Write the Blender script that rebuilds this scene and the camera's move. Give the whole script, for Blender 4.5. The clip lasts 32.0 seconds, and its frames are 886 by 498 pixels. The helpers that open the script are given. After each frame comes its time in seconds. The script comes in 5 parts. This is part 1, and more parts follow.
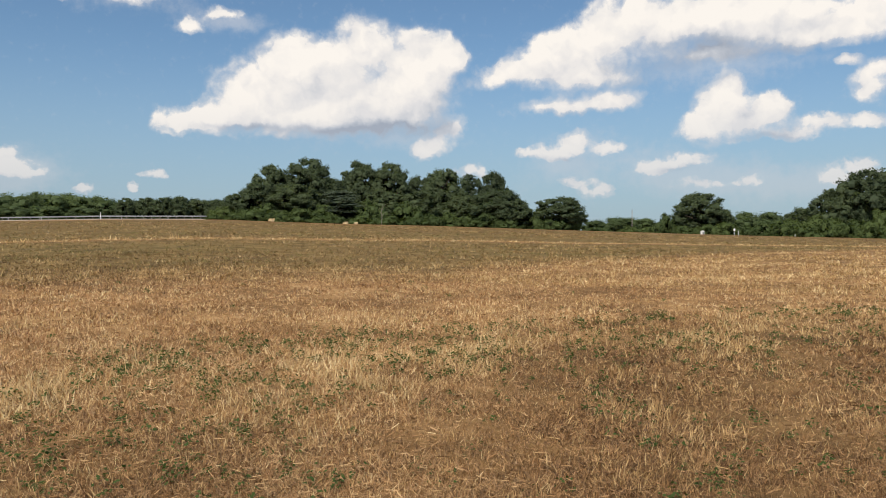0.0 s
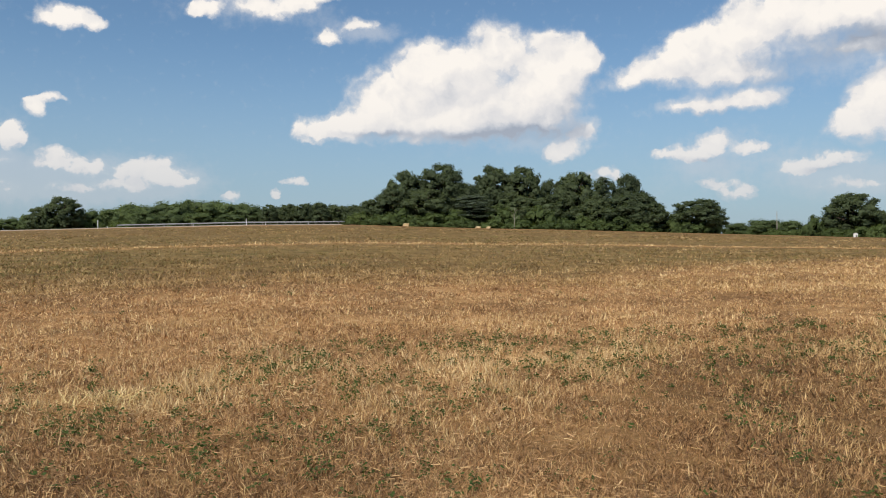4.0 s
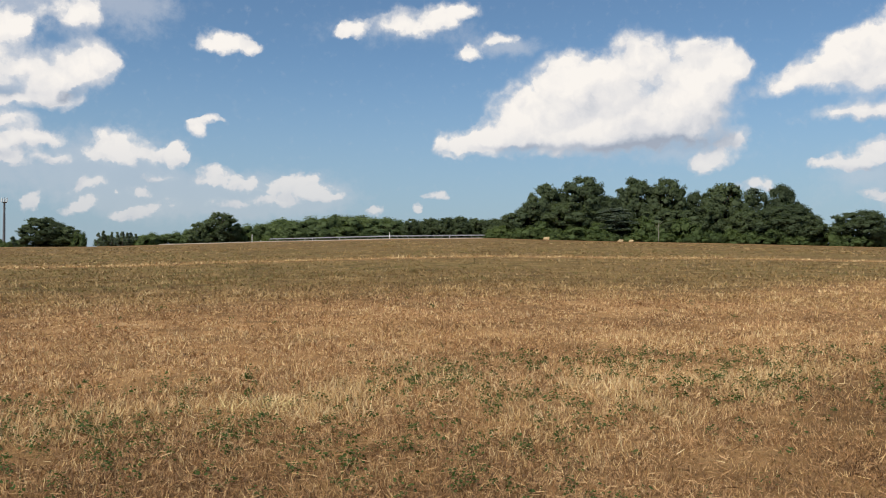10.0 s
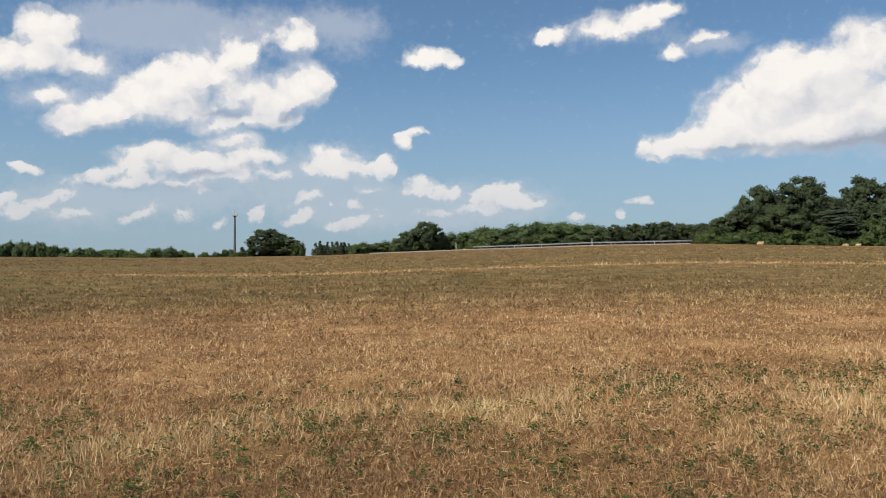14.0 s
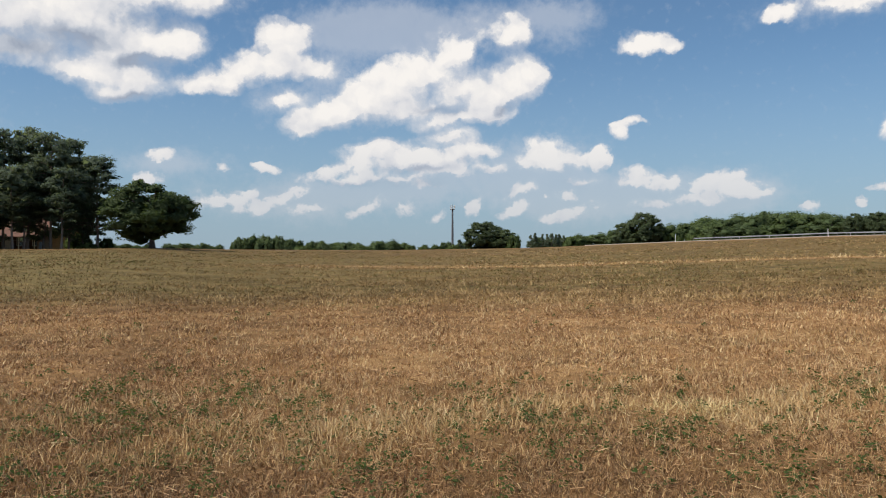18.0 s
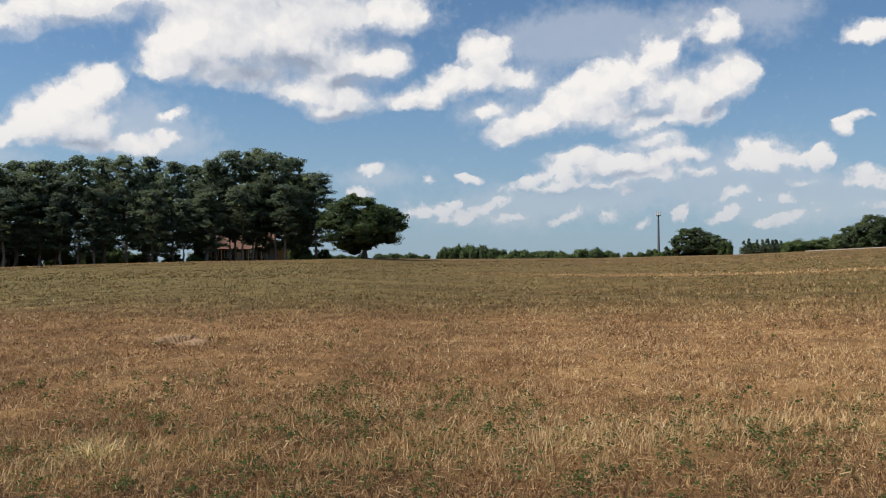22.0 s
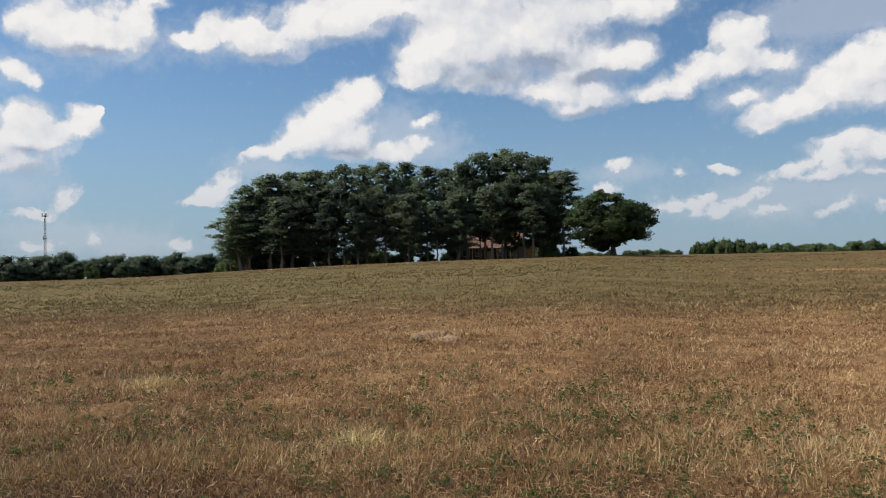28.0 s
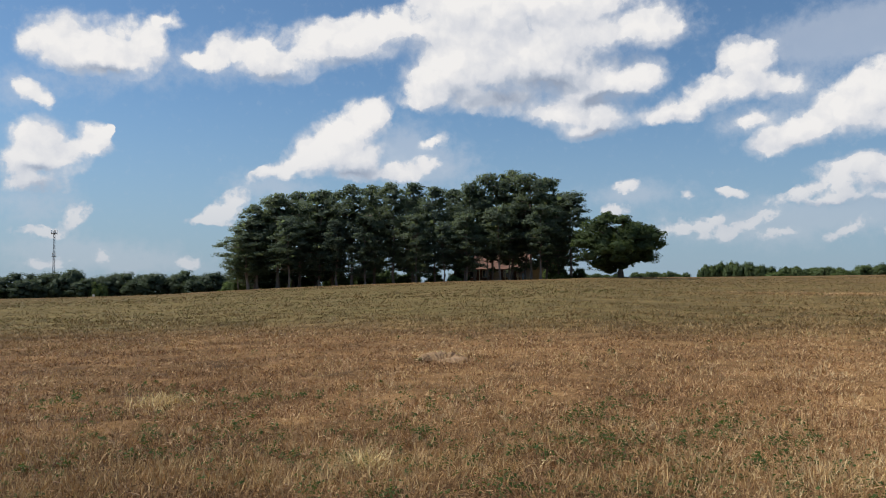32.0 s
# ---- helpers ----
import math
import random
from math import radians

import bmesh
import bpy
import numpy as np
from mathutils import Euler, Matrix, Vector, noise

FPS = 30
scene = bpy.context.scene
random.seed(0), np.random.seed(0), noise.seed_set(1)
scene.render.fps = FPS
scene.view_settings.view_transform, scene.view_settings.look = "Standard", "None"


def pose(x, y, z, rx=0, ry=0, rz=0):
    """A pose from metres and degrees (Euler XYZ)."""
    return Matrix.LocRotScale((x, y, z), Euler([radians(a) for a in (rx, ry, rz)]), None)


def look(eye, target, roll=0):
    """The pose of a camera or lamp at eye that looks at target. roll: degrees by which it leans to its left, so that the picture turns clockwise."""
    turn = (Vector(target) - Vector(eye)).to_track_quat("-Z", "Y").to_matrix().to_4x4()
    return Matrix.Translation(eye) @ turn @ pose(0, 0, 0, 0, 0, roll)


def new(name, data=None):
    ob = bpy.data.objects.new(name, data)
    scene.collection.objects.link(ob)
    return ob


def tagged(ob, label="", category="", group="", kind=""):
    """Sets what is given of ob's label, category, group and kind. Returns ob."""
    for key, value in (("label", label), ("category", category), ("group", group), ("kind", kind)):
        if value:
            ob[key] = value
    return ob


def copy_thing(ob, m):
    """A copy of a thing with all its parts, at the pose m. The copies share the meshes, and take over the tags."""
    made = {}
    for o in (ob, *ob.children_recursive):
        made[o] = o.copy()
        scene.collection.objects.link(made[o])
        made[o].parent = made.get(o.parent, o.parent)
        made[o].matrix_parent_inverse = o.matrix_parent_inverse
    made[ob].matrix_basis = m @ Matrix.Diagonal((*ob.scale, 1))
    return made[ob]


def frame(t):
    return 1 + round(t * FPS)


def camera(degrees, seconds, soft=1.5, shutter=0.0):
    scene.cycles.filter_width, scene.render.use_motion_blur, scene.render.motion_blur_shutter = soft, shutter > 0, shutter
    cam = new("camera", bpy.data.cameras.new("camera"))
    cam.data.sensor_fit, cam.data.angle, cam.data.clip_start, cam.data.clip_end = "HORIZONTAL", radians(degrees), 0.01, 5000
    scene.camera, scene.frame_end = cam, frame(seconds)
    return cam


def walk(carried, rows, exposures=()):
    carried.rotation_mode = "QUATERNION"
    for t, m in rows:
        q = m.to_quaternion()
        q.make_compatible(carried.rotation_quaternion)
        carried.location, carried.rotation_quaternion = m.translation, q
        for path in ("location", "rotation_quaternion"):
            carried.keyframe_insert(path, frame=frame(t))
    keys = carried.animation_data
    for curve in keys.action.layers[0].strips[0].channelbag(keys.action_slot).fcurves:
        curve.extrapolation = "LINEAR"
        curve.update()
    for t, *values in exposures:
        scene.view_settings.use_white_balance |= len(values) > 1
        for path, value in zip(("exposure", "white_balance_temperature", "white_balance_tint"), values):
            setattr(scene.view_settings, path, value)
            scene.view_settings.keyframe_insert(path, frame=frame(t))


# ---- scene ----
EYE = 1.6
cam = camera(55.28, 32.0, soft=1.0)
# seconds, place aside and ahead of the first stand, yaw, pitch, roll
PATH = [
    (0.0, 0.001, 0.000, 0.001, -0.001, 0.058),
    (0.5, -0.002, 0.006, 0.646, 0.183, 0.186),
    (1.0, -0.006, -0.008, 1.574, 0.314, 0.310),
    (1.5, -0.010, -0.019, 2.821, 0.519, 0.077),
    (2.0, -0.019, -0.020, 4.259, 0.749, -0.044),
    (2.5, -0.016, -0.009, 5.597, 0.787, 0.087),
    (3.0, -0.022, -0.011, 6.664, 0.695, 0.125),
    (3.5, -0.020, -0.018, 7.803, 0.519, 0.218),
    (4.0, -0.023, -0.010, 8.947, 0.295, 0.131),
    (4.5, -0.026, 0.009, 9.747, 0.136, 0.160),
    (6.5, -0.036, 0.012, 12.159, 0.461, -0.032),
    (7.0, -0.042, -0.004, 13.592, 0.493, -0.003),
    (7.5, -0.049, -0.003, 15.049, 0.547, 0.111),
    (8.0, -0.045, 0.002, 15.903, 0.615, 0.211),
    (8.5, -0.051, -0.001, 16.458, 0.783, 0.094),
    (9.0, -0.050, -0.002, 16.912, 0.920, 0.065),
    (9.5, -0.052, -0.011, 17.487, 1.033, -0.164),
    (10.0, -0.054, -0.010, 18.412, 1.212, -0.096),
    (10.5, -0.060, -0.006, 19.388, 1.368, 0.072),
    (11.0, -0.062, -0.027, 20.446, 1.378, 0.069),
    (11.5, -0.070, -0.016, 21.893, 1.350, -0.031),
    (12.0, -0.073, -0.017, 23.859, 1.421, 0.024),
    (12.5, -0.083, -0.017, 26.058, 1.352, -0.134),
    (13.0, -0.089, -0.015, 28.190, 1.237, -0.270),
    (13.5, -0.094, -0.025, 30.243, 1.430, -0.321),
    (14.0, -0.104, -0.028, 32.012, 1.695, 0.075),
    (14.5, -0.117, -0.037, 33.648, 1.766, 0.487),
    (16.5, -0.119, -0.050, 39.333, 1.324, 0.078),
    (17.0, -0.133, -0.034, 41.544, 1.273, 0.015),
    (17.5, -0.125, -0.047, 44.072, 1.186, -0.142),
    (18.0, -0.133, -0.041, 46.485, 1.159, -0.118),
    (18.5, -0.128, -0.049, 48.665, 1.211, -0.095),
    (19.0, -0.137, -0.070, 51.096, 1.388, -0.002),
    (19.5, -0.149, -0.074, 52.979, 1.399, 0.121),
    (20.0, -0.174, -0.068, 54.663, 1.355, 0.164),
    (20.5, -0.188, -0.082, 56.311, 1.403, 0.041),
    (21.0, -0.195, -0.090, 57.862, 1.496, 0.240),
    (21.5, -0.205, -0.085, 59.126, 1.607, 0.243),
    (22.0, -0.218, -0.086, 60.154, 1.735, 0.174),
    (22.5, -0.204, -0.105, 61.148, 1.857, 0.153),
    (23.0, -0.209, -0.103, 62.643, 1.745, 0.641),
    (23.5, -0.226, -0.102, 64.982, 1.536, 1.040),
    (24.0, -0.240, -0.104, 67.271, 1.475, 1.306),
    (24.5, -0.240, -0.106, 68.515, 1.583, 1.248),
    (25.0, -0.234, -0.120, 69.589, 1.630, 1.271),
    (25.5, -0.231, -0.136, 70.980, 1.604, 0.784),
    (26.0, -0.237, -0.152, 73.018, 1.460, 0.632),
    (26.5, -0.259, -0.160, 74.872, 1.233, 0.855),
    (28.5, -0.254, -0.026, 76.970, 1.823, 0.717),
    (29.0, -0.239, -0.030, 76.488, 2.080, 0.407),
    (29.5, -0.252, -0.036, 76.044, 2.213, 0.401),
    (30.0, -0.229, -0.062, 75.840, 2.405, 0.602),
    (30.5, -0.234, -0.071, 75.929, 2.812, 0.735),
    (31.0, -0.213, -0.080, 76.356, 3.116, 0.574),
    (31.5, -0.233, -0.069, 76.925, 3.113, 0.455),
    (32.0, -0.235, -0.062, 77.323, 3.104, 0.292),
]
walk(cam, [(t, pose(x, y, EYE, 90 + p, r, yaw)) for t, x, y, yaw, p, r in PATH],
     [(0, 0.04, 6700, 10), (9, 0.03, 6600, 10), (14, 0.02, 6550, 10), (20, 0.0, 6450, 10), (26, -0.05, 6350, 10), (32, -0.06, 6300, 10)])

# ---------------------------------------------------------------- light and sky
SUN_AZ, SUN_EL = 158.0, 50.0      # azimuths: degrees to the left of +y


def polar(az, r):
    a = radians(az)
    return -math.sin(a) * r, math.cos(a) * r


sun = new("sun", bpy.data.lights.new("sun", "SUN"))
sun.data.energy, sun.data.angle, sun.data.color = 4.2, radians(0.5), (1.0, 0.93, 0.82)
sx, sy = polar(SUN_AZ, math.cos(radians(SUN_EL)))
sun.matrix_world = look((sx * 100, sy * 100, 100 * math.sin(radians(SUN_EL))), (0, 0, 0))


class Net:
    """Short hand for building a node tree."""

    def __init__(self, tree):
        self.t = tree
        tree.nodes.clear()

    def add(self, kind, **set_to):
        n = self.t.nodes.new(kind)
        for k, v in set_to.items():
            if k == "blend_type":
                n.blend_type = v
            elif k == "operation":
                n.operation = v
            elif k == "data_type":
                n.data_type = v
        return n

    def link(self, a, b):
        self.t.links.new(a, b)

    def put(self, socket, v):
        if isinstance(v, bpy.types.NodeSocket):
            self.link(v, socket)
        elif v is not None:
            socket.default_value = v

    def math(self, op, a, b=None, c=None, clamp=False):
        n = self.add("ShaderNodeMath", operation=op)
        n.use_clamp = clamp
        for s, v in zip(n.inputs, (a, b, c)):
            self.put(s, v)
        return n.outputs[0]

    def vec(self, op, a, b=None):
        n = self.add("ShaderNodeVectorMath", operation=op)
        self.put(n.inputs[0], a)
        self.put(n.inputs[1], b)
        return n.outputs["Value"] if op in ("LENGTH", "DOT_PRODUCT") else n.outputs[0]

    def noise(self, where, scale, detail=4.0, rough=0.55, dist=0.0):
        n = self.add("ShaderNodeTexNoise")
        self.put(n.inputs["Vector"], where)
        n.inputs["Scale"].default_value = scale
        n.inputs["Detail"].default_value = detail
        n.inputs["Roughness"].default_value = rough
        n.inputs["Distortion"].default_value = dist
        return n

    def mix(self, f, a, b, blend="MIX"):
        n = self.add("ShaderNodeMix", data_type="RGBA", blend_type=blend)
        self.put(n.inputs[0], f)
        self.put(n.inputs[6], a)
        self.put(n.inputs[7], b)
        return n.outputs[2]

    def ramp(self, f, *stops):
        n = self.add("ShaderNodeValToRGB")
        el = n.color_ramp.elements
        while len(el) < len(stops):
            el.new(0.5)
        for e, (p, c) in zip(el, stops):
            e.position, e.color = p, c if len(c) == 4 else (*c, 1)
        self.put(n.inputs[0], f)
        return n.outputs[0]

    def band(self, v, lo, hi):
        n = self.add("ShaderNodeMapRange")
        n.interpolation_type = "SMOOTHSTEP"
        self.put(n.inputs[0], v)
        n.inputs[1].default_value, n.inputs[2].default_value = lo, hi
        return n.outputs[0]


world = bpy.data.worlds.new("world")
scene.world = world
world.use_nodes = True
W = Net(world.node_tree)
sky = W.add("ShaderNodeTexSky")
sky.sky_type, sky.sun_disc = "NISHITA", False
sky.sun_elevation, sky.sun_rotation = radians(SUN_EL), radians(-SUN_AZ)
sky.altitude, sky.air_density, sky.dust_density, sky.ozone_density = 200, 1.0, 0.5, 3.0
co = W.add("ShaderNodeTexCoord").outputs["Generated"]
sep = W.add("ShaderNodeSeparateXYZ")
W.link(co, sep.inputs[0])
az = W.math("MULTIPLY", W.math("ARCTAN2", W.math("MULTIPLY", sep.outputs[0], -1.0), sep.outputs[1]), 57.29578)
el = W.math("MULTIPLY", W.math("ARCSINE", sep.outputs[2]), 57.29578)
uv = W.add("ShaderNodeCombineXYZ")
W.link(az, uv.inputs[0]), W.link(el, uv.inputs[1])
uv = uv.outputs[0]
# ragged edges: the place is shaken by turbulence
warp = W.noise(uv, 0.55, 5.0, 0.58)
shaken = W.vec("ADD", uv, W.vec("MULTIPLY", W.vec("SUBTRACT", warp.outputs["Color"], (0.5, 0.5, 0.5)), (1.9, 1.5, 0.0)))


def heap(rows, where):
    """Adds up soft round puffs: azimuth, elevation, half width, half height, lean, all in degrees."""
    total = None
    for a, e, w, h, lean in rows:
        m = W.add("ShaderNodeMapping")
        m.vector_type = "TEXTURE"
        W.link(where, m.inputs[0])
        m.inputs[1].default_value = (a, e, 0)
        m.inputs[2].default_value = (0, 0, radians(lean))
        m.inputs[3].default_value = (-w * 1.93, h * 1.93, 1)
        g = W.add("ShaderNodeTexGradient")
        g.gradient_type = "QUADRATIC_SPHERE"
        W.link(m.outputs[0], g.inputs[0])
        total = g.outputs["Fac"] if total is None else W.math("ADD", total, g.outputs["Fac"])
    return total


banks, sunward, shades, veils = [], [], [], []
toward = W.vec("ADD", shaken, (0.9, 1.5, 0.0))      # a step up and to the sun's side


def puff_bank(rows):
    banks.append(heap(rows, shaken))
    sunward.append(heap(rows, toward))


def shade_bank(rows):
    shades.append(heap(rows, shaken))


def veil_bank(rows):
    veils.append(heap(rows, shaken))


puff_bank([(17.6, 8.3, 1.11, 0.73, 0), (15.8, 8.5, 1.47, 0.95, -15), (13.3, 9.9, 2.0, 1.88, -25), (10.0, 11.5, 2.46, 2.15, 0),
    (11.8, 8.7, 3.04, 1.03, 0), (8.5, 9.1, 3.1, 1.39, 0), (5.5, 13.5, 1.81, 1.61, 0), (2.4, 12.1, 2.53, 2.04, 0),
    (7.0, 10.6, 2.71, 2.31, 0), (3.6, 9.7, 3.33, 1.62, 0), (0.3, 12.7, 1.62, 1.41, 0), (1.3, 10.5, 1.69, 1.62, 0),
    (9.1, 12.6, 1.79, 1.18, 0)])
puff_bank([(-0.6, 12.6, 0.96, 0.69, 0), (6.2, 8.4, 4.18, 0.7, 0), (0.5, 7.1, 1.34, 0.77, -25), (-0.6, 8.1, 0.99, 0.57, -20),
    (1.5, 6.6, 0.69, 0.46, 0), (-3.7, 11.5, 1.68, 0.7, -15), (-6.9, 12.7, 2.01, 1.4, -15), (-10.1, 13.1, 2.46, 1.73, -10),
    (-13.0, 14.6, 2.84, 1.72, 0), (-9.7, 11.2, 3.76, 0.69, 0), (-8.6, 9.5, 3.44, 0.59, -3), (-11.6, 9.7, 1.69, 0.59, 0),
    (-17.0, 14.7, 3.54, 1.35, 0)])
puff_bank([(-20.0, 13.6, 4.2, 1.32, 0), (-24.0, 13.1, 3.23, 0.84, -5), (-26.8, 13.7, 2.52, 1.01, 0), (-17.3, 12.3, 3.53, 0.61, 0),
    (-23.0, 15.0, 4.47, 0.65, 0), (-18.2, 8.9, 1.59, 1.67, 0), (-16.9, 7.8, 1.48, 0.88, 0), (-20.0, 8.1, 2.05, 0.93, 0),
    (-21.4, 9.0, 0.93, 0.71, 0), (-24.0, 7.8, 1.62, 0.39, 0), (-26.8, 7.6, 1.35, 0.41, 0), (-18.7, 10.1, 0.82, 0.87, 0),
    (-22.5, 7.2, 1.65, 0.33, 0)])
puff_bank([(-26.8, 9.8, 0.91, 0.89, 0), (-27.3, 10.8, 0.67, 0.61, 0), (-25.6, 11.3, 0.69, 0.31, 0), (-7.8, 6.7, 1.66, 0.63, -5),
    (-9.0, 7.4, 0.9, 0.53, 0), (-11.0, 6.7, 1.03, 0.38, 0), (-6.1, 6.4, 0.95, 0.34, 0), (-10.4, 3.8, 1.04, 0.45, 0),
    (-15.5, 5.7, 1.9, 0.44, -5), (-16.6, 4.2, 1.55, 0.34, 0), (-13.7, 5.2, 1.01, 0.3, 0), (-9.0, 4.6, 1.19, 0.3, 0),
    (-20.0, 4.3, 0.88, 0.29, -10)])
puff_bank([(-25.9, 4.8, 1.48, 0.63, 0), (-24.9, 4.2, 0.82, 0.42, 0), (-1.8, 5.3, 0.92, 0.46, 0), (27.2, 4.8, 0.79, 0.41, 0),
    (26.0, 4.5, 0.56, 0.31, 0), (27.3, 5.8, 0.54, 0.24, 0), (22.9, 3.9, 0.52, 0.28, 0), (20.0, 4.1, 0.3, 0.22, 0),
    (18.4, 4.8, 0.45, 0.22, 0), (16.7, 14.4, 0.88, 0.62, 0), (14.7, 15.1, 1.25, 0.41, 0)])
puff_bank([(24.4, 15.8, 1.26, 0.5, -10), (21.3, 16.2, 1.83, 0.8, -10), (18.6, 16.5, 1.63, 0.84, -20), (16.9, 17.0, 0.87, 0.49, 0),
    (33.0, 14.5, 1.42, 0.57, -5), (33.9, 14.1, 0.89, 0.34, 0), (31.3, 14.2, 0.75, 0.34, 0), (34.8, 8.9, 0.55, 0.56, -10),
    (33.9, 9.5, 0.82, 0.23, -5), (39.4, 7.9, 1.49, 1.0, 0), (40.2, 7.1, 1.2, 0.59, 0), (38.3, 7.0, 1.87, 0.52, 0),
    (36.1, 7.2, 0.66, 0.75, 0)])
puff_bank([(36.5, 7.8, 0.33, 0.34, 0), (33.5, 6.0, 0.97, 0.53, 0), (31.8, 5.4, 1.24, 0.49, 0), (34.2, 5.5, 0.89, 0.3, 0),
    (28.6, 5.5, 1.44, 0.53, -15), (27.1, 5.1, 1.45, 0.61, 0), (32.4, 4.2, 1.57, 0.34, 0), (29.4, 4.3, 1.44, 0.3, 0),
    (26.3, 4.5, 0.92, 0.34, 0), (41.1, 5.3, 0.91, 0.44, -20), (38.1, 4.9, 0.72, 0.33, 0), (41.8, 3.9, 0.9, 0.33, -20),
    (37.4, 3.7, 1.52, 0.45, -20)])
puff_bank([(39.3, 3.3, 0.85, 0.26, 0), (37.2, 5.7, 1.01, 0.26, 0), (39.5, 4.7, 0.32, 0.22, 0), (20.0, 4.0, 0.34, 0.19, 0),
    (18.8, 4.9, 0.76, 0.23, 0), (23.1, 3.8, 0.38, 0.23, 0)])
puff_bank([(56.1, 9.4, 1.28, 0.72, -10), (54.2, 10.3, 2.11, 0.95, -25), (51.1, 11.6, 2.49, 1.47, -25), (48.1, 12.9, 2.28, 1.69, -25),
    (45.4, 14.6, 2.12, 1.39, -30), (41.9, 15.4, 1.28, 1.14, -30), (48.8, 10.4, 3.23, 0.66, -5), (45.0, 12.0, 1.68, 0.95, -10),
    (41.8, 12.1, 1.88, 1.24, -35), (40.4, 12.8, 0.9, 0.91, 0), (43.5, 10.9, 1.57, 0.66, -20), (46.1, 9.8, 2.13, 0.44, -10),
    (43.1, 10.1, 1.06, 0.46, 0)])
puff_bank([(51.9, 7.5, 1.54, 0.66, -15), (54.2, 6.4, 1.89, 0.44, -15), (50.4, 8.1, 1.69, 0.55, 0), (46.1, 8.7, 1.69, 0.55, -10),
    (44.2, 7.9, 1.53, 0.55, 0), (48.1, 7.2, 1.69, 0.44, 0), (52.7, 5.9, 2.41, 0.37, -5), (49.2, 6.0, 2.42, 0.37, 0),
    (45.8, 6.4, 1.54, 0.44, 0), (43.1, 6.6, 0.91, 0.34, 0), (47.7, 5.5, 1.4, 0.26, 0), (51.5, 4.0, 1.18, 0.46, -30),
    (49.0, 4.0, 0.8, 0.46, -35)])
puff_bank([(57.2, 4.4, 1.37, 0.44, -25), (59.1, 3.8, 1.26, 0.38, -10), (61.6, 4.4, 1.26, 0.5, -10), (65.1, 7.1, 0.85, 0.37, 0),
    (65.8, 5.7, 0.77, 0.4, 0), (61.1, 6.4, 0.4, 0.26, 0), (58.3, 6.4, 0.74, 0.34, 0), (44.4, 4.1, 0.65, 0.38, -40),
    (41.6, 3.8, 0.98, 0.34, -25), (46.9, 3.4, 0.65, 0.27, -30), (41.4, 5.0, 0.9, 0.34, -25), (56.9, 14.4, 1.51, 1.31, -10),
    (58.0, 15.3, 1.04, 0.91, 0)])
puff_bank([(59.5, 12.7, 2.7, 1.01, -10), (62.0, 11.7, 1.67, 0.54, 0), (57.2, 11.0, 1.72, 0.51, -15), (55.0, 13.0, 1.67, 0.73, 0),
    (65.6, 14.0, 2.22, 0.98, 0), (68.1, 13.2, 2.16, 1.25, 0), (70.1, 12.0, 1.53, 0.68, 0), (66.7, 11.6, 2.53, 0.94, 0),
    (67.7, 10.7, 1.58, 0.45, 0), (63.9, 14.2, 1.58, 0.96, 0), (50.0, 6.9, 2.2, 0.59, -8), (46.1, 7.3, 2.2, 0.66, -8),
    (60.2, 4.5, 1.41, 0.36, -10)])
puff_bank([(55.7, 3.8, 1.3, 0.33, -15)])
puff_bank([(102.4, 15.6, 1.73, 1.39, 0), (99.5, 15.6, 2.12, 1.56, 0), (98.2, 14.5, 1.65, 0.82, 0), (96.7, 16.2, 1.15, 1.37, 0),
    (100.8, 14.6, 1.77, 0.77, 0), (95.5, 17.5, 0.82, 0.43, 0), (103.6, 12.5, 0.79, 0.61, 0), (102.7, 11.9, 0.56, 0.38, 0),
    (103.0, 9.6, 1.53, 1.18, 0), (103.6, 8.2, 1.4, 0.92, 0), (101.7, 8.5, 1.26, 0.76, 0), (99.8, 10.1, 0.9, 0.7, 0),
    (100.1, 9.3, 1.17, 0.51, 0)])
puff_bank([(99.0, 10.4, 0.29, 0.32, 0), (103.1, 6.9, 1.62, 0.59, 0), (100.8, 5.2, 0.83, 0.63, -20), (102.9, 4.0, 1.41, 0.43, 0),
    (99.4, 2.5, 0.65, 0.46, 0), (102.3, 2.1, 1.13, 0.3, 0), (94.1, 2.3, 0.83, 0.33, 0), (93.4, 15.1, 1.62, 0.7, 0),
    (92.0, 16.1, 1.0, 0.81, 0), (89.4, 16.0, 1.68, 1.5, 0), (88.3, 14.9, 1.83, 0.83, 0), (85.7, 16.6, 2.08, 1.38, 0),
    (83.4, 16.6, 2.1, 1.31, 0)])
puff_bank([(81.5, 17.6, 1.9, 1.02, 0), (80.0, 18.1, 1.07, 0.76, 0), (82.9, 11.4, 1.63, 1.53, 0), (81.9, 12.0, 0.91, 0.91, 0),
    (85.0, 10.2, 2.08, 1.31, -20), (86.8, 9.1, 1.85, 0.94, -25), (88.7, 8.2, 1.51, 0.47, -20), (83.5, 9.1, 2.82, 1.09, 0),
    (80.0, 8.4, 1.07, 0.42, 0), (78.1, 8.8, 1.03, 0.5, 0), (77.9, 10.3, 0.99, 0.38, -25), (81.6, 8.0, 2.11, 0.4, 0),
    (91.4, 6.0, 1.3, 0.64, -35)])
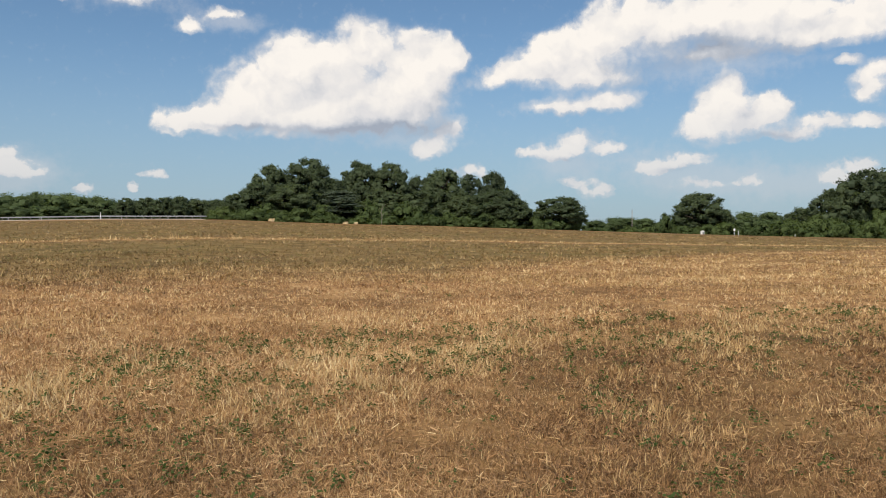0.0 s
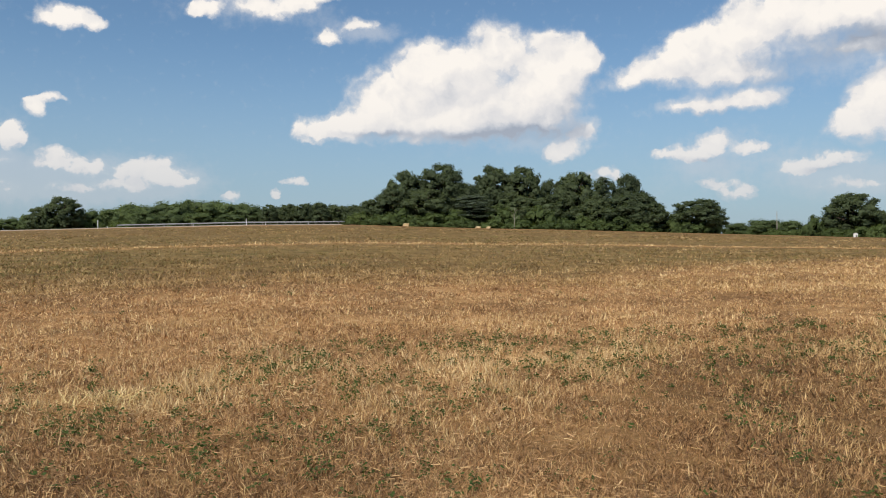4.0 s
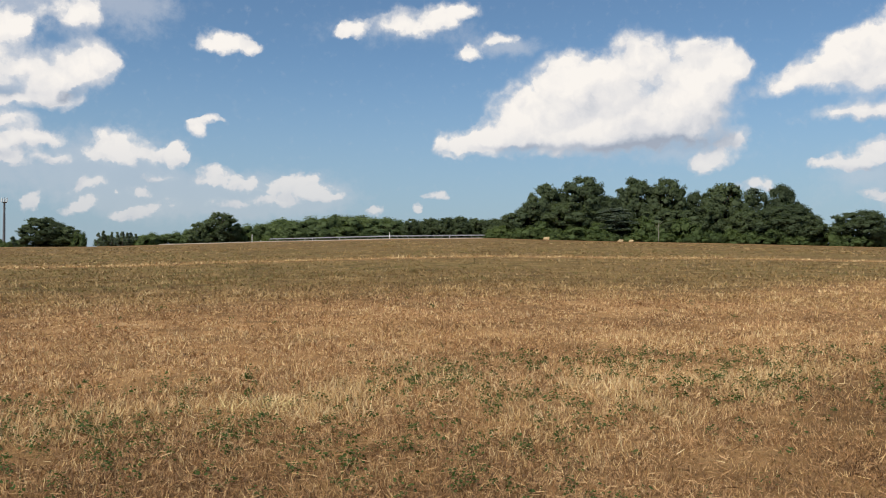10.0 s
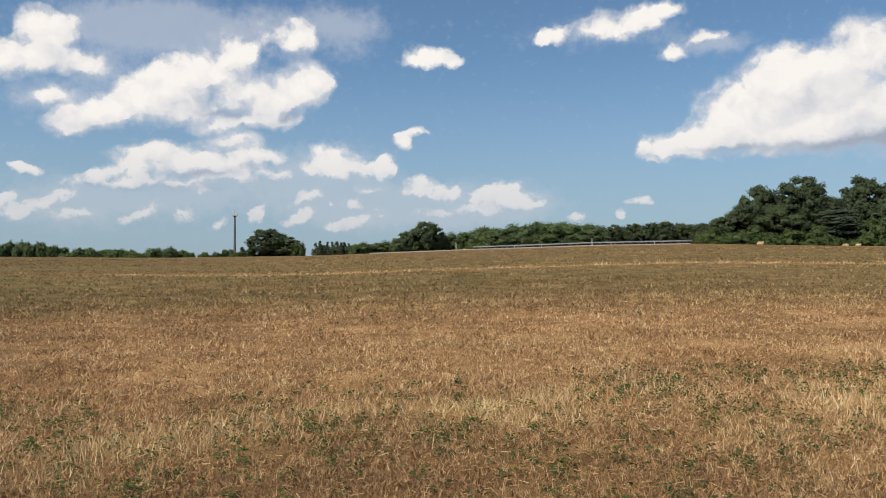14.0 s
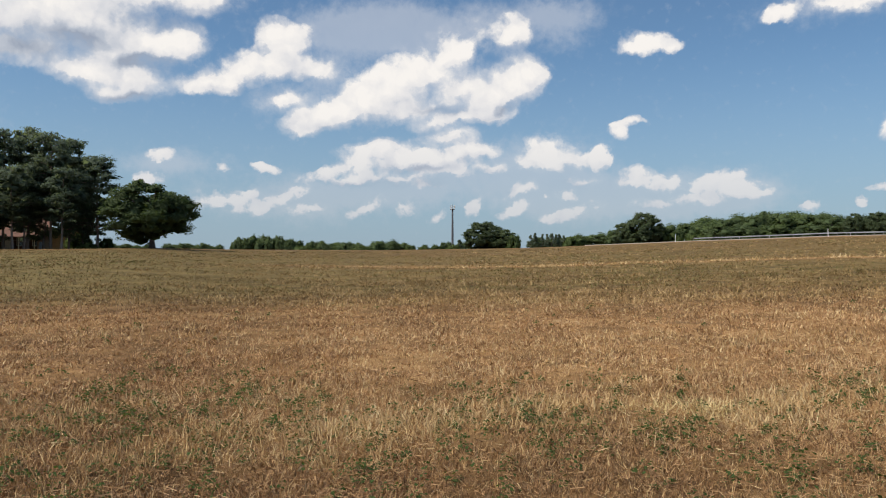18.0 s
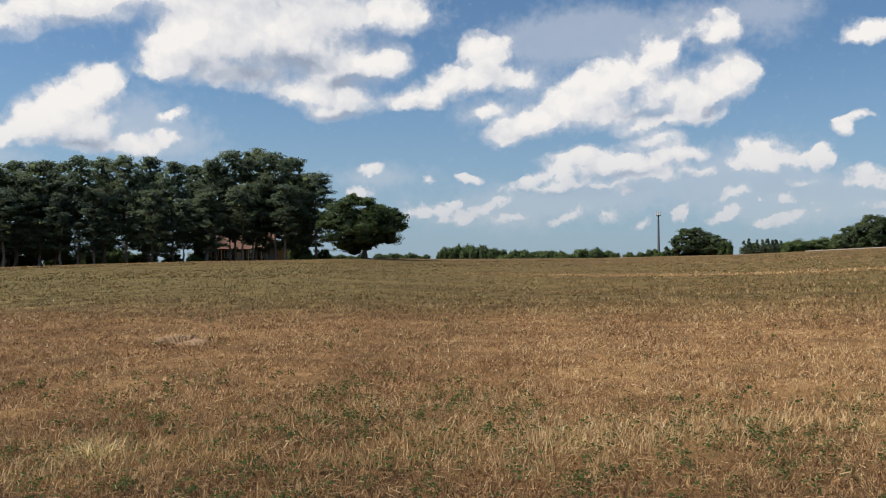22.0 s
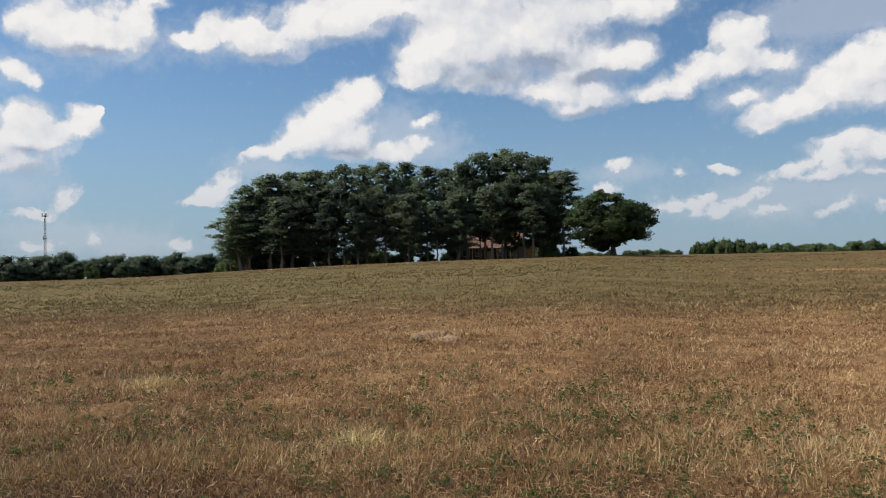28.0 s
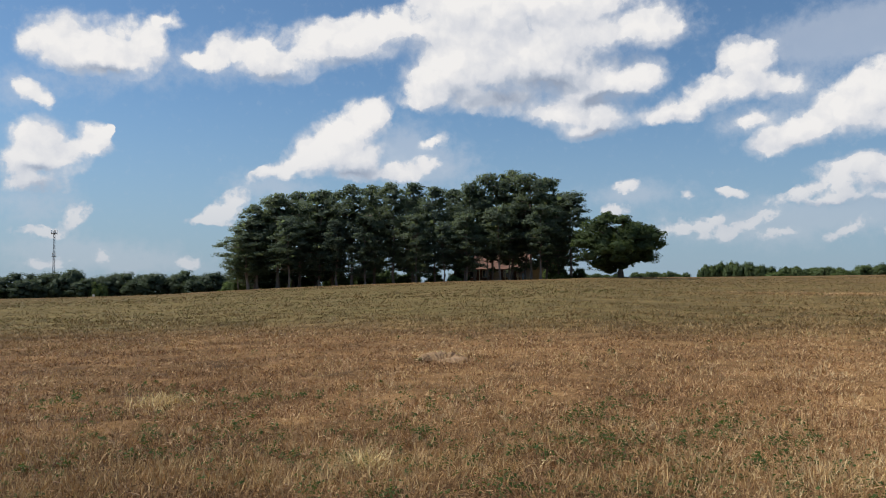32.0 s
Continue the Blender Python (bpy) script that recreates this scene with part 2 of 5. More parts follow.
puff_bank([(92.3, 5.3, 1.17, 0.48, -10), (93.4, 4.9, 0.84, 0.29, 0), (75.7, 17.1, 2.76, 1.69, 0), (77.3, 15.3, 2.06, 1.32, 0),
    (78.1, 13.6, 2.06, 1.18, 0), (74.6, 14.5, 3.16, 1.84, 0), (71.9, 16.3, 3.83, 2.01, 0), (68.1, 16.8, 4.14, 1.53, 0),
    (63.6, 17.3, 3.32, 1.0, 0), (78.9, 12.9, 0.92, 0.42, 0), (73.9, 12.9, 2.42, 0.59, 0), (69.6, 15.1, 2.75, 1.02, 0),
    (76.1, 19.2, 2.94, 1.47, 0)])
puff_bank([(68.0, 19.3, 5.4, 1.45, 0), (71.9, 19.5, 4.38, 1.47, 0)])
shade_bank([(5.5, 7.9, 5.69, 0.61, 0), (13.3, 8.0, 2.9, 0.37, 0), (-17.3, 12.8, 3.14, 0.91, 0), (-22.4, 12.1, 3.93, 0.71, 0),
    (-13.7, 10.7, 3.25, 0.52, 0), (-9.0, 8.8, 3.36, 0.34, 0), (-20.4, 7.0, 3.03, 0.43, 0), (-8.2, 6.1, 2.25, 0.34, 0),
    (-15.9, 5.2, 2.48, 0.33, 0), (3.2, 8.2, 4.2, 0.76, 0), (-14.8, 11.7, 3.93, 0.59, 0)])
shade_bank([(52.3, 9.1, 4.19, 0.5, 0), (46.9, 10.4, 2.68, 0.46, 0), (51.9, 5.6, 4.2, 0.34, 0), (65.6, 12.7, 2.1, 0.48, 0),
    (59.5, 11.4, 2.59, 0.34, 0), (48.1, 6.6, 2.68, 0.31, 0), (42.3, 10.5, 1.89, 0.38, -25), (67.4, 10.3, 2.06, 0.29, 0)])
shade_bank([(73.1, 13.0, 4.2, 1.07, 0), (69.6, 14.2, 2.64, 0.76, 0), (64.3, 15.4, 3.3, 0.67, 0), (65.9, 12.8, 2.59, 0.45, 0),
    (83.5, 8.1, 3.02, 0.53, 0), (99.5, 14.0, 2.6, 0.42, 0), (103.0, 6.3, 1.69, 0.89, 0), (103.0, 7.9, 1.53, 0.41, 0),
    (88.0, 14.3, 2.21, 0.34, 0), (83.4, 15.4, 2.26, 0.38, 0), (65.9, 10.6, 1.85, 0.3, 0)])
veil_bank([(-17.3, 11.9, 9.1, 1.9, 0), (-8.2, 5.9, 4.1, 1.9, 0), (-15.5, 5.2, 4.6, 1.6, 0), (-20.7, 4.1, 6.7, 1.4, 0),
    (-25.6, 4.3, 2.8, 1.5, 0), (3.2, 7.6, 5.7, 1.1, 0), (13.7, 14.6, 3.3, 0.8, 0), (26.7, 4.7, 1.8, 1.2, 0)])
veil_bank([(38.2, 4.1, 5.3, 1.4, 0), (30.6, 4.5, 5.4, 1.3, 0), (39.9, 6.9, 4.9, 2.1, 0), (22.0, 15.9, 5.7, 1.2, 0)])
veil_bank([(49.7, 15.4, 8.7, 1.6, 0), (39.1, 16.4, 4.5, 1.4, 0), (54.2, 12.7, 2.2, 1.2, 0), (52.2, 4.9, 5.1, 1.4, 0),
    (34.5, 5.0, 9.1, 1.7, 0), (47.9, 6.1, 5.1, 1.8, 0)])
veil_bank([(50.5, 15.7, 6.5, 2.2, 0), (58.1, 4.1, 7.2, 1.5, 0), (64.8, 6.6, 4.4, 0.9, 0), (56.6, 10.9, 4.6, 1.5, 0)])
veil_bank([(79.9, 10.0, 4.2, 1.9, 0), (88.4, 7.1, 4.3, 1.3, 0), (78.4, 8.4, 4.2, 1.3, 0), (90.9, 15.2, 5.6, 1.6, 0),
    (98.5, 13.9, 3.5, 1.7, 0), (97.6, 2.0, 6.4, 1.0, 0)])
veil_bank([(104.0, 12.4, 2.2, 1.7, 0), (103.2, 5.7, 3.1, 1.7, 0), (100.3, 3.0, 5.2, 1.2, 0)])


def add_up(parts):
    s = parts[0]
    for p in parts[1:]:
        s = W.math("ADD", s, p)
    return s


def billow(where, scale):
    """Round heads with creases between them, heads on heads."""
    v = W.add("ShaderNodeTexVoronoi")
    v.feature = "F1"
    v.normalize = True
    W.put(v.inputs["Vector"], where)
    v.inputs["Scale"].default_value = scale
    v.inputs["Detail"].default_value = 2.6
    v.inputs["Roughness"].default_value = 0.40
    v.inputs["Lacunarity"].default_value = 2.3
    return W.math("SUBTRACT", 1.0, v.outputs["Distance"])


body = add_up(banks)
behind = add_up(sunward)
shadow = add_up(shades)
b0 = billow(shaken, 0.40)
b1 = billow(W.vec("ADD", shaken, (0.30, 0.60, 0.0)), 0.40)
b2 = billow(shaken, 1.15)
low_air = W.math("SUBTRACT", 1.0, W.band(el, 3.0, 10.0))
fine = W.noise(uv, 1.6, 7.0, 0.6).outputs["Fac"]
wide = W.noise(uv, 0.22, 5.0, 0.6).outputs["Fac"]
# beyond the part that the camera turns through, loose clouds go on all round
around = W.noise(uv, 0.085, 6.0, 0.55).outputs["Fac"]
outside = W.math("MAXIMUM", W.band(W.math("ABSOLUTE", W.math("SUBTRACT", az, 40.0)), 74.0, 86.0), W.band(el, 21.0, 30.0))
loose = W.math("MULTIPLY", W.band(around, 0.52, 0.68), W.math("MULTIPLY", outside, W.band(el, 1.0, 6.0)))
field = W.math("ADD", body, loose)
dens = W.math("ADD", W.math("MULTIPLY_ADD", W.math("SUBTRACT", b0, 0.60), 1.7, W.math("MINIMUM", field, 1.3)), W.math("MULTIPLY", W.math("SUBTRACT", fine, 0.5), W.math("MULTIPLY_ADD", low_air, 1.2, 0.42)))
dens = W.math("MULTIPLY_ADD", W.math("SUBTRACT", b2, 0.60), W.math("MULTIPLY_ADD", low_air, 1.7, 0.55), dens)
# crisp heads on the sunny side, frayed and soft below
slope = W.math("SUBTRACT", body, behind)
sunny = W.band(slope, -0.10, 0.22)
soft_edge = W.math("ADD", W.math("MULTIPLY_ADD", sunny, -0.28, 0.78), W.math("MULTIPLY", low_air, 0.20))
solid = W.math("MULTIPLY", W.math("DIVIDE", W.math("SUBTRACT", dens, 0.16), soft_edge, clamp=True), W.band(field, 0.05, 0.20))
# a thin veil hangs round the heaps
thin = W.math("MULTIPLY", W.band(W.math("MULTIPLY_ADD", W.math("SUBTRACT", fine, 0.5), 1.0, field), 0.04, 0.60), 0.42)
sheet = W.math("MULTIPLY_ADD", W.math("SUBTRACT", wide, 0.5), 1.1, W.math("MULTIPLY_ADD", W.math("SUBTRACT", fine, 0.5), 0.7, add_up(veils)))
veil = W.math("MAXIMUM", thin, W.math("MULTIPLY", W.band(sheet, 0.12, 0.95), 0.50))
cover = W.math("MAXIMUM", solid, veil)
# lit side and shaded side of the heaps
lit = W.math("MULTIPLY_ADD", W.math("SUBTRACT", b0, b1), 0.95, W.math("MULTIPLY_ADD", slope, 0.26, 0.64))
lit = W.math("MULTIPLY_ADD", W.math("SUBTRACT", b2, 0.6), 0.25, lit)
lit = W.math("MULTIPLY_ADD", W.math("SUBTRACT", fine, 0.5), 0.12, lit)
deep = W.band(W.math("MULTIPLY_ADD", W.math("SUBTRACT", wide, 0.5), 0.8, W.math("MULTIPLY_ADD", W.math("SUBTRACT", b0, 0.6), -0.5, shadow)), -0.05, 1.15)
grey = W.math("SUBTRACT", lit, W.math("MULTIPLY", deep, 0.72), clamp=True)
tone = W.ramp(grey, (0.0, (0.33, 0.38, 0.47)), (0.34, (0.50, 0.54, 0.61)), (0.58, (0.73, 0.73, 0.75)), (0.86, (0.93, 0.895, 0.855)))
# thin air between: clouds near the horizon fade into the haze
haze = W.band(el, 1.0, 11.0)
tone = W.mix(W.math("SUBTRACT", 1.0, W.math("MULTIPLY_ADD", solid, 0.85, 0.15)), tone, (0.56, 0.60, 0.67, 1))
tone = W.mix(W.math("MULTIPLY_ADD", haze, -0.62, 0.62), tone, (0.57, 0.57, 0.61, 1))
cover = W.math("MULTIPLY", cover, W.math("MULTIPLY_ADD", haze, 0.30, 0.70))
blue = W.mix(1.0, sky.outputs[0], (0.85, 0.99, 1.04, 1), "MULTIPLY")
blue = W.mix(W.math("MULTIPLY", W.math("SUBTRACT", 1.0, W.band(el, -2.0, 15.0)), 0.85), blue, (3.05, 4.12, 5.35, 1))
bg_sky, bg_cloud = W.add("ShaderNodeBackground"), W.add("ShaderNodeBackground")
W.link(blue, bg_sky.inputs[0])
bg_sky.inputs[1].default_value = 0.096
W.link(tone, bg_cloud.inputs[0])
bg_cloud.inputs[1].default_value = 1.0
both = W.add("ShaderNodeMixShader")
W.link(cover, both.inputs[0]), W.link(bg_sky.outputs[0], both.inputs[1]), W.link(bg_cloud.outputs[0], both.inputs[2])
out = W.add("ShaderNodeOutputWorld")
W.link(both.outputs[0], out.inputs[0])
world.cycles.sampling_method = "MANUAL"
world.cycles.sample_map_resolution = 512

# ---------------------------------------------------------------- materials


def material(name):
    m = bpy.data.materials.new(name)
    m.use_nodes = True
    n = Net(m.node_tree)
    n.out = n.add("ShaderNodeOutputMaterial")
    n.bsdf = n.add("ShaderNodeBsdfPrincipled")
    n.link(n.bsdf.outputs[0], n.out.inputs[0])
    return m, n


def plain(name, dark, light, rough=0.8, scale=3.0, metal=0.0, bump=0.1, bump_scale=40.0):
    """A surface whose colour wanders between two shades, with a fine grain."""
    m, n = material(name)
    place = n.add("ShaderNodeTexCoord").outputs["Object"]
    a = n.noise(place, scale, 5.0).outputs["Fac"]
    b = n.noise(place, scale * 14, 3.0).outputs["Fac"]
    f = n.math("MULTIPLY_ADD", b, 0.4, n.math("MULTIPLY", a, 0.7))
    n.link(n.ramp(f, (0.3, dark), (0.75, light)), n.bsdf.inputs["Base Color"])
    n.bsdf.inputs["Roughness"].default_value = rough
    n.bsdf.inputs["Metallic"].default_value = metal
    bp = n.add("ShaderNodeBump")
    bp.inputs["Strength"].default_value = bump
    bp.inputs["Distance"].default_value = 0.02
    n.link(n.noise(place, bump_scale, 3.0).outputs["Fac"], bp.inputs["Height"])
    n.link(bp.outputs[0], n.bsdf.inputs["Normal"])
    return m


def foliage(name, dark, mid, light, through_leaf=0.46):
    """Leaves: each its own green, trees differ, and light comes through."""
    m, n = material(name)
    geo = n.add("ShaderNodeNewGeometry")
    ob = n.add("ShaderNodeObjectInfo")
    f = n.math("MULTIPLY_ADD", ob.outputs["Random"], 0.62, n.math("MULTIPLY", geo.outputs["Random Per Island"], 0.38))
    c = n.ramp(f, (0.05, dark), (0.5, mid), (0.95, light))
    n.link(c, n.bsdf.inputs["Base Color"])
    n.bsdf.inputs["Roughness"].default_value = 0.7
    n.bsdf.inputs["Specular IOR Level"].default_value = 0.2
    tl = n.add("ShaderNodeBsdfTranslucent")
    n.link(n.mix(1.0, c, (1.0, 1.0, 0.55, 1), "MULTIPLY"), tl.inputs[0])
    mx = n.add("ShaderNodeMixShader")
    mx.inputs[0].default_value = through_leaf
    n.link(n.bsdf.outputs[0], mx.inputs[1]), n.link(tl.outputs[0], mx.inputs[2])
    n.link(mx.outputs[0], n.out.inputs[0])
    return m


M_LEAF = foliage("broad_leaves", (0.076, 0.104, 0.060), (0.106, 0.142, 0.076), (0.142, 0.182, 0.090), 0.54)
M_LEAF_FAR = foliage("far_leaves", (0.085, 0.120, 0.055), (0.115, 0.160, 0.068), (0.15, 0.205, 0.080))
M_DEEP = foliage("deep_leaves", (0.060, 0.086, 0.060), (0.082, 0.114, 0.074), (0.108, 0.142, 0.084))
M_OAK = foliage("oak_leaves", (0.078, 0.112, 0.052), (0.108, 0.150, 0.064), (0.140, 0.186, 0.074), 0.52)
M_SHRUB = foliage("shrub_leaves", (0.076, 0.112, 0.044), (0.110, 0.155, 0.056), (0.150, 0.200, 0.068), 0.5)
M_NEEDLE = foliage("pine_needles", (0.124, 0.166, 0.132), (0.160, 0.206, 0.158), (0.200, 0.244, 0.172), 0.58)
M_CLOVER = foliage("clover_leaves", (0.060, 0.098, 0.028), (0.095, 0.145, 0.042), (0.155, 0.215, 0.070))
M_BARK = plain("bark", (0.045, 0.034, 0.026), (0.14, 0.105, 0.08), 0.9, 2.0, 0.0, 0.6, 12.0)
M_PINEBARK = plain("pine_bark", (0.14, 0.105, 0.085), (0.31, 0.24, 0.19), 0.9, 2.0, 0.0, 0.6, 9.0)


def straw_material(name, dark, mid, light, olive=(0.19, 0.145, 0.052)):
    """Straws: each its own shade, browner or greener by the growth and straw tone round it."""
    m, n = material(name)
    geo = n.add("ShaderNodeNewGeometry")
    thick, green = n.add("ShaderNodeAttribute"), n.add("ShaderNodeAttribute")
    thick.attribute_name, green.attribute_name = "straw_tone", "green_growth"
    patch = n.noise(geo.outputs["Position"], 0.35, 4.0).outputs["Fac"]
    f = n.math("ADD", n.math("MULTIPLY", geo.outputs["Random Per Island"], 0.7), n.math("MULTIPLY_ADD", patch, 0.6, -0.25))
    f = n.math("ADD", f, n.math("MULTIPLY_ADD", thick.outputs["Fac"], 0.5, -0.25))
    c = n.ramp(f, (0.05, dark), (0.5, mid), (1.0, light))
    c = n.mix(n.math("MULTIPLY", green.outputs["Fac"], 0.85, clamp=True), c, n.mix(geo.outputs["Random Per Island"], (*olive, 1), (olive[0] * 0.5, olive[1] * 0.6, olive[2] * 0.6, 1)))
    n.link(c, n.bsdf.inputs["Base Color"])
    n.bsdf.inputs["Roughness"].default_value = 0.6
    n.bsdf.inputs["Specular IOR Level"].default_value = 0.3
    tl = n.add("ShaderNodeBsdfTranslucent")
    n.link(c, tl.inputs[0])
    mx = n.add("ShaderNodeMixShader")
    mx.inputs[0].default_value = 0.10
    n.link(n.bsdf.outputs[0], mx.inputs[1]), n.link(tl.outputs[0], mx.inputs[2])
    n.link(mx.outputs[0], n.out.inputs[0])
    return m


M_STUBBLE = straw_material("stubble", (0.125, 0.060, 0.026), (0.40, 0.216, 0.092), (0.82, 0.56, 0.29))
M_PALE = straw_material("pale_straw", (0.38, 0.225, 0.095), (0.68, 0.46, 0.21), (0.90, 0.73, 0.43))
M_FAR = straw_material("bleached_stubble", (0.20, 0.120, 0.048), (0.42, 0.265, 0.105), (0.78, 0.56, 0.28))
M_WEED = straw_material("field_weeds", (0.180, 0.148, 0.050), (0.26, 0.205, 0.070), (0.38, 0.285, 0.110), (0.22, 0.200, 0.062))
M_BLEACH = straw_material("bleached_tangle", (0.62, 0.46, 0.20), (0.78, 0.60, 0.29), (0.90, 0.76, 0.44), (0.42, 0.36, 0.12))
M_GREY = straw_material("faded_straw", (0.088, 0.045, 0.022), (0.285, 0.158, 0.074), (0.62, 0.42, 0.22))

M_GROUND, n = material("stubble_field")
pos = n.add("ShaderNodeNewGeometry").outputs["Position"]
green = n.add("ShaderNodeAttribute")
green.attribute_name = "green_growth"
thick = n.add("ShaderNodeAttribute")
thick.attribute_name = "straw_tone"
big = n.noise(pos, 0.06, 5.0, 0.6).outputs["Fac"]
mid = n.noise(pos, 0.9, 5.0, 0.65).outputs["Fac"]
grain = n.noise(pos, 17.0, 6.0, 0.75).outputs["Fac"]
speck = n.noise(pos, 3.2, 6.0, 0.75).outputs["Fac"]
patchy = n.noise(pos, 0.45, 5.0, 0.7).outputs["Fac"]
f = n.math("ADD", n.math("MULTIPLY_ADD", grain, 0.45, n.math("MULTIPLY_ADD", patchy, 0.75, -0.37)), n.math("MULTIPLY_ADD", mid, 0.3, n.math("MULTIPLY", speck, 0.4)))
f = n.math("ADD", f, n.math("MULTIPLY_ADD", thick.outputs["Fac"], 0.40, -0.35))
straw = n.ramp(f, (0.25, (0.075, 0.042, 0.019)), (0.5, (0.23, 0.128, 0.054)), (0.66, (0.39, 0.228, 0.098)), (0.90, (0.70, 0.53, 0.31)))
gf = n.math("ADD", n.math("MULTIPLY", green.outputs["Fac"], 0.9), n.math("MULTIPLY_ADD", speck, 0.7, n.math("MULTIPLY_ADD", big, 0.9, -0.45)), clamp=True)
gf = n.math("MULTIPLY", gf, n.math("MULTIPLY", green.outputs["Fac"], 1.6, clamp=True), clamp=True)
weed = n.ramp(n.math("MULTIPLY_ADD", speck, 0.30, n.math("MULTIPLY_ADD", mid, 0.30, n.math("MULTIPLY", patchy, 0.40))), (0.42, (0.125, 0.098, 0.036)), (0.50, (0.18, 0.140, 0.050)), (0.58, (0.30, 0.210, 0.084)))
sprout = n.math("MULTIPLY", n.band(n.math("MULTIPLY_ADD", patchy, 0.6, n.math("MULTIPLY", speck, 0.5)), 0.52, 0.68), n.math("MULTIPLY", green.outputs["Fac"], 0.8))
n.link(n.mix(sprout, n.mix(gf, straw, weed), (0.112, 0.114, 0.037, 1)), n.bsdf.inputs["Base Color"])
n.bsdf.inputs["Roughness"].default_value = 0.95
n.bsdf.inputs["Specular IOR Level"].default_value = 0.1
bp = n.add("ShaderNodeBump")
bp.inputs["Strength"].default_value = 0.5
bp.inputs["Distance"].default_value = 0.04
n.link(n.math("ADD", grain, speck), bp.inputs["Height"])
n.link(bp.outputs[0], n.bsdf.inputs["Normal"])

M_ASPHALT = plain("asphalt", (0.10, 0.10, 0.105), (0.17, 0.17, 0.175), 0.85, 0.4)
M_GRAVEL = plain("shoulder_gravel", (0.26, 0.21, 0.15), (0.40, 0.34, 0.26), 0.9, 0.6)
M_STEEL = plain("galvanized_steel", (0.20, 0.205, 0.21), (0.31, 0.315, 0.32), 0.7, 1.5, 0.0)
M_MASTSTEEL = plain("dull_mast_steel", (0.10, 0.10, 0.11), (0.18, 0.18, 0.19), 0.6, 0.6, 0.3)
M_WHITE = plain("white_paint", (0.70, 0.70, 0.68), (0.82, 0.82, 0.80), 0.5, 1.5)
M_WOODPOLE = plain("weathered_pole", (0.25, 0.22, 0.18), (0.42, 0.38, 0.32), 0.85, 2.0)
M_ROOF = plain("red_brown_shingle", (0.15, 0.078, 0.058), (0.27, 0.145, 0.105), 0.85, 0.8, 0.0, 0.4, 8.0)
M_BRICK = plain("red_brick", (0.09, 0.045, 0.034), (0.17, 0.09, 0.065), 0.85, 1.5, 0.0, 0.4, 9.0)
# tan brick, with the sunlight on the gable put into its pale colour
M_TAN_SUNLIT = plain("sunlit_tan_brick", (0.42, 0.29, 0.19), (0.58, 0.43, 0.29), 0.85, 1.5, 0.0, 0.3, 9.0)
M_TRIM = plain("cream_trim", (0.60, 0.57, 0.50), (0.74, 0.71, 0.64), 0.55)
M_GLASS, n = material("window_glass")
n.bsdf.inputs["Base Color"].default_value = (0.03, 0.035, 0.04, 1)
n.bsdf.inputs["Roughness"].default_value = 0.05
M_HAY = plain("straw_bale", (0.50, 0.36, 0.18), (0.72, 0.56, 0.32), 0.9, 2.5, 0.0, 0.6, 20.0)
M_LIP = plain("dry_pale_soil", (0.24, 0.145, 0.075), (0.40, 0.26, 0.14), 0.95, 4.0, 0.0, 0.5, 25.0)

# ---------------------------------------------------------------- the lie of the land
AZ_ = [-180, -90, -28, -17, -4, 1, 7, 15, 22, 30, 35, 41, 50, 61, 65.5, 71, 77, 82, 87, 91, 96, 101, 110, 140, 180]
RISE = [0.3, 0.3, 0.58, 0.93, 1.41, 1.57, 1.70, 1.95, 1.88, 1.65, 1.46, 1.24, 1.08, 1.06, 1.12, 1.0, 0.90, 0.75, 0.56, 0.38, 0.10, -0.04, -0.2, 0.0, 0.3]


def brow(az):
    """How far off the field's edge lies."""
    return np.interp(az, [-180, -20, 0, 20, 45, 60, 68, 92, 110, 180], [195, 195, 180, 190, 200, 190, 148, 146, 175, 195])


def land(x, y):
    """The ground's height: the field climbs to a brow and runs on level behind it."""
    r = np.hypot(x, y) + 1e-6
    a = np.degrees(np.arctan2(-x, y))
    rise, edge = np.radians(np.interp(a, AZ_, RISE)), brow(a)
    top = EYE + edge * np.tan(rise)
    inside = top * (np.minimum(r, edge) / edge) ** 1.15
    past = np.maximum(r - edge, 0)
    beyond = EYE + r * np.tan((rise - 0.004 * (1 - np.exp(-past / 60))) * np.exp(-np.maximum(r - 450, 0) / 500))
    return np.where(r <= edge, inside, beyond)


def near_line(az):
    return np.interp(az, [-40, -27, -12, 0, 15, 30, 70, 110], [22, 17, 13, 11, 9.5, 8.6, 8.0, 8.6])


def tan_line(az):
    return np.interp(az, [-40, -25, -12, 0, 30, 60, 76, 92, 110], [150, 82, 47, 29, 24.5, 24.0, 25.5, 30.5, 36])


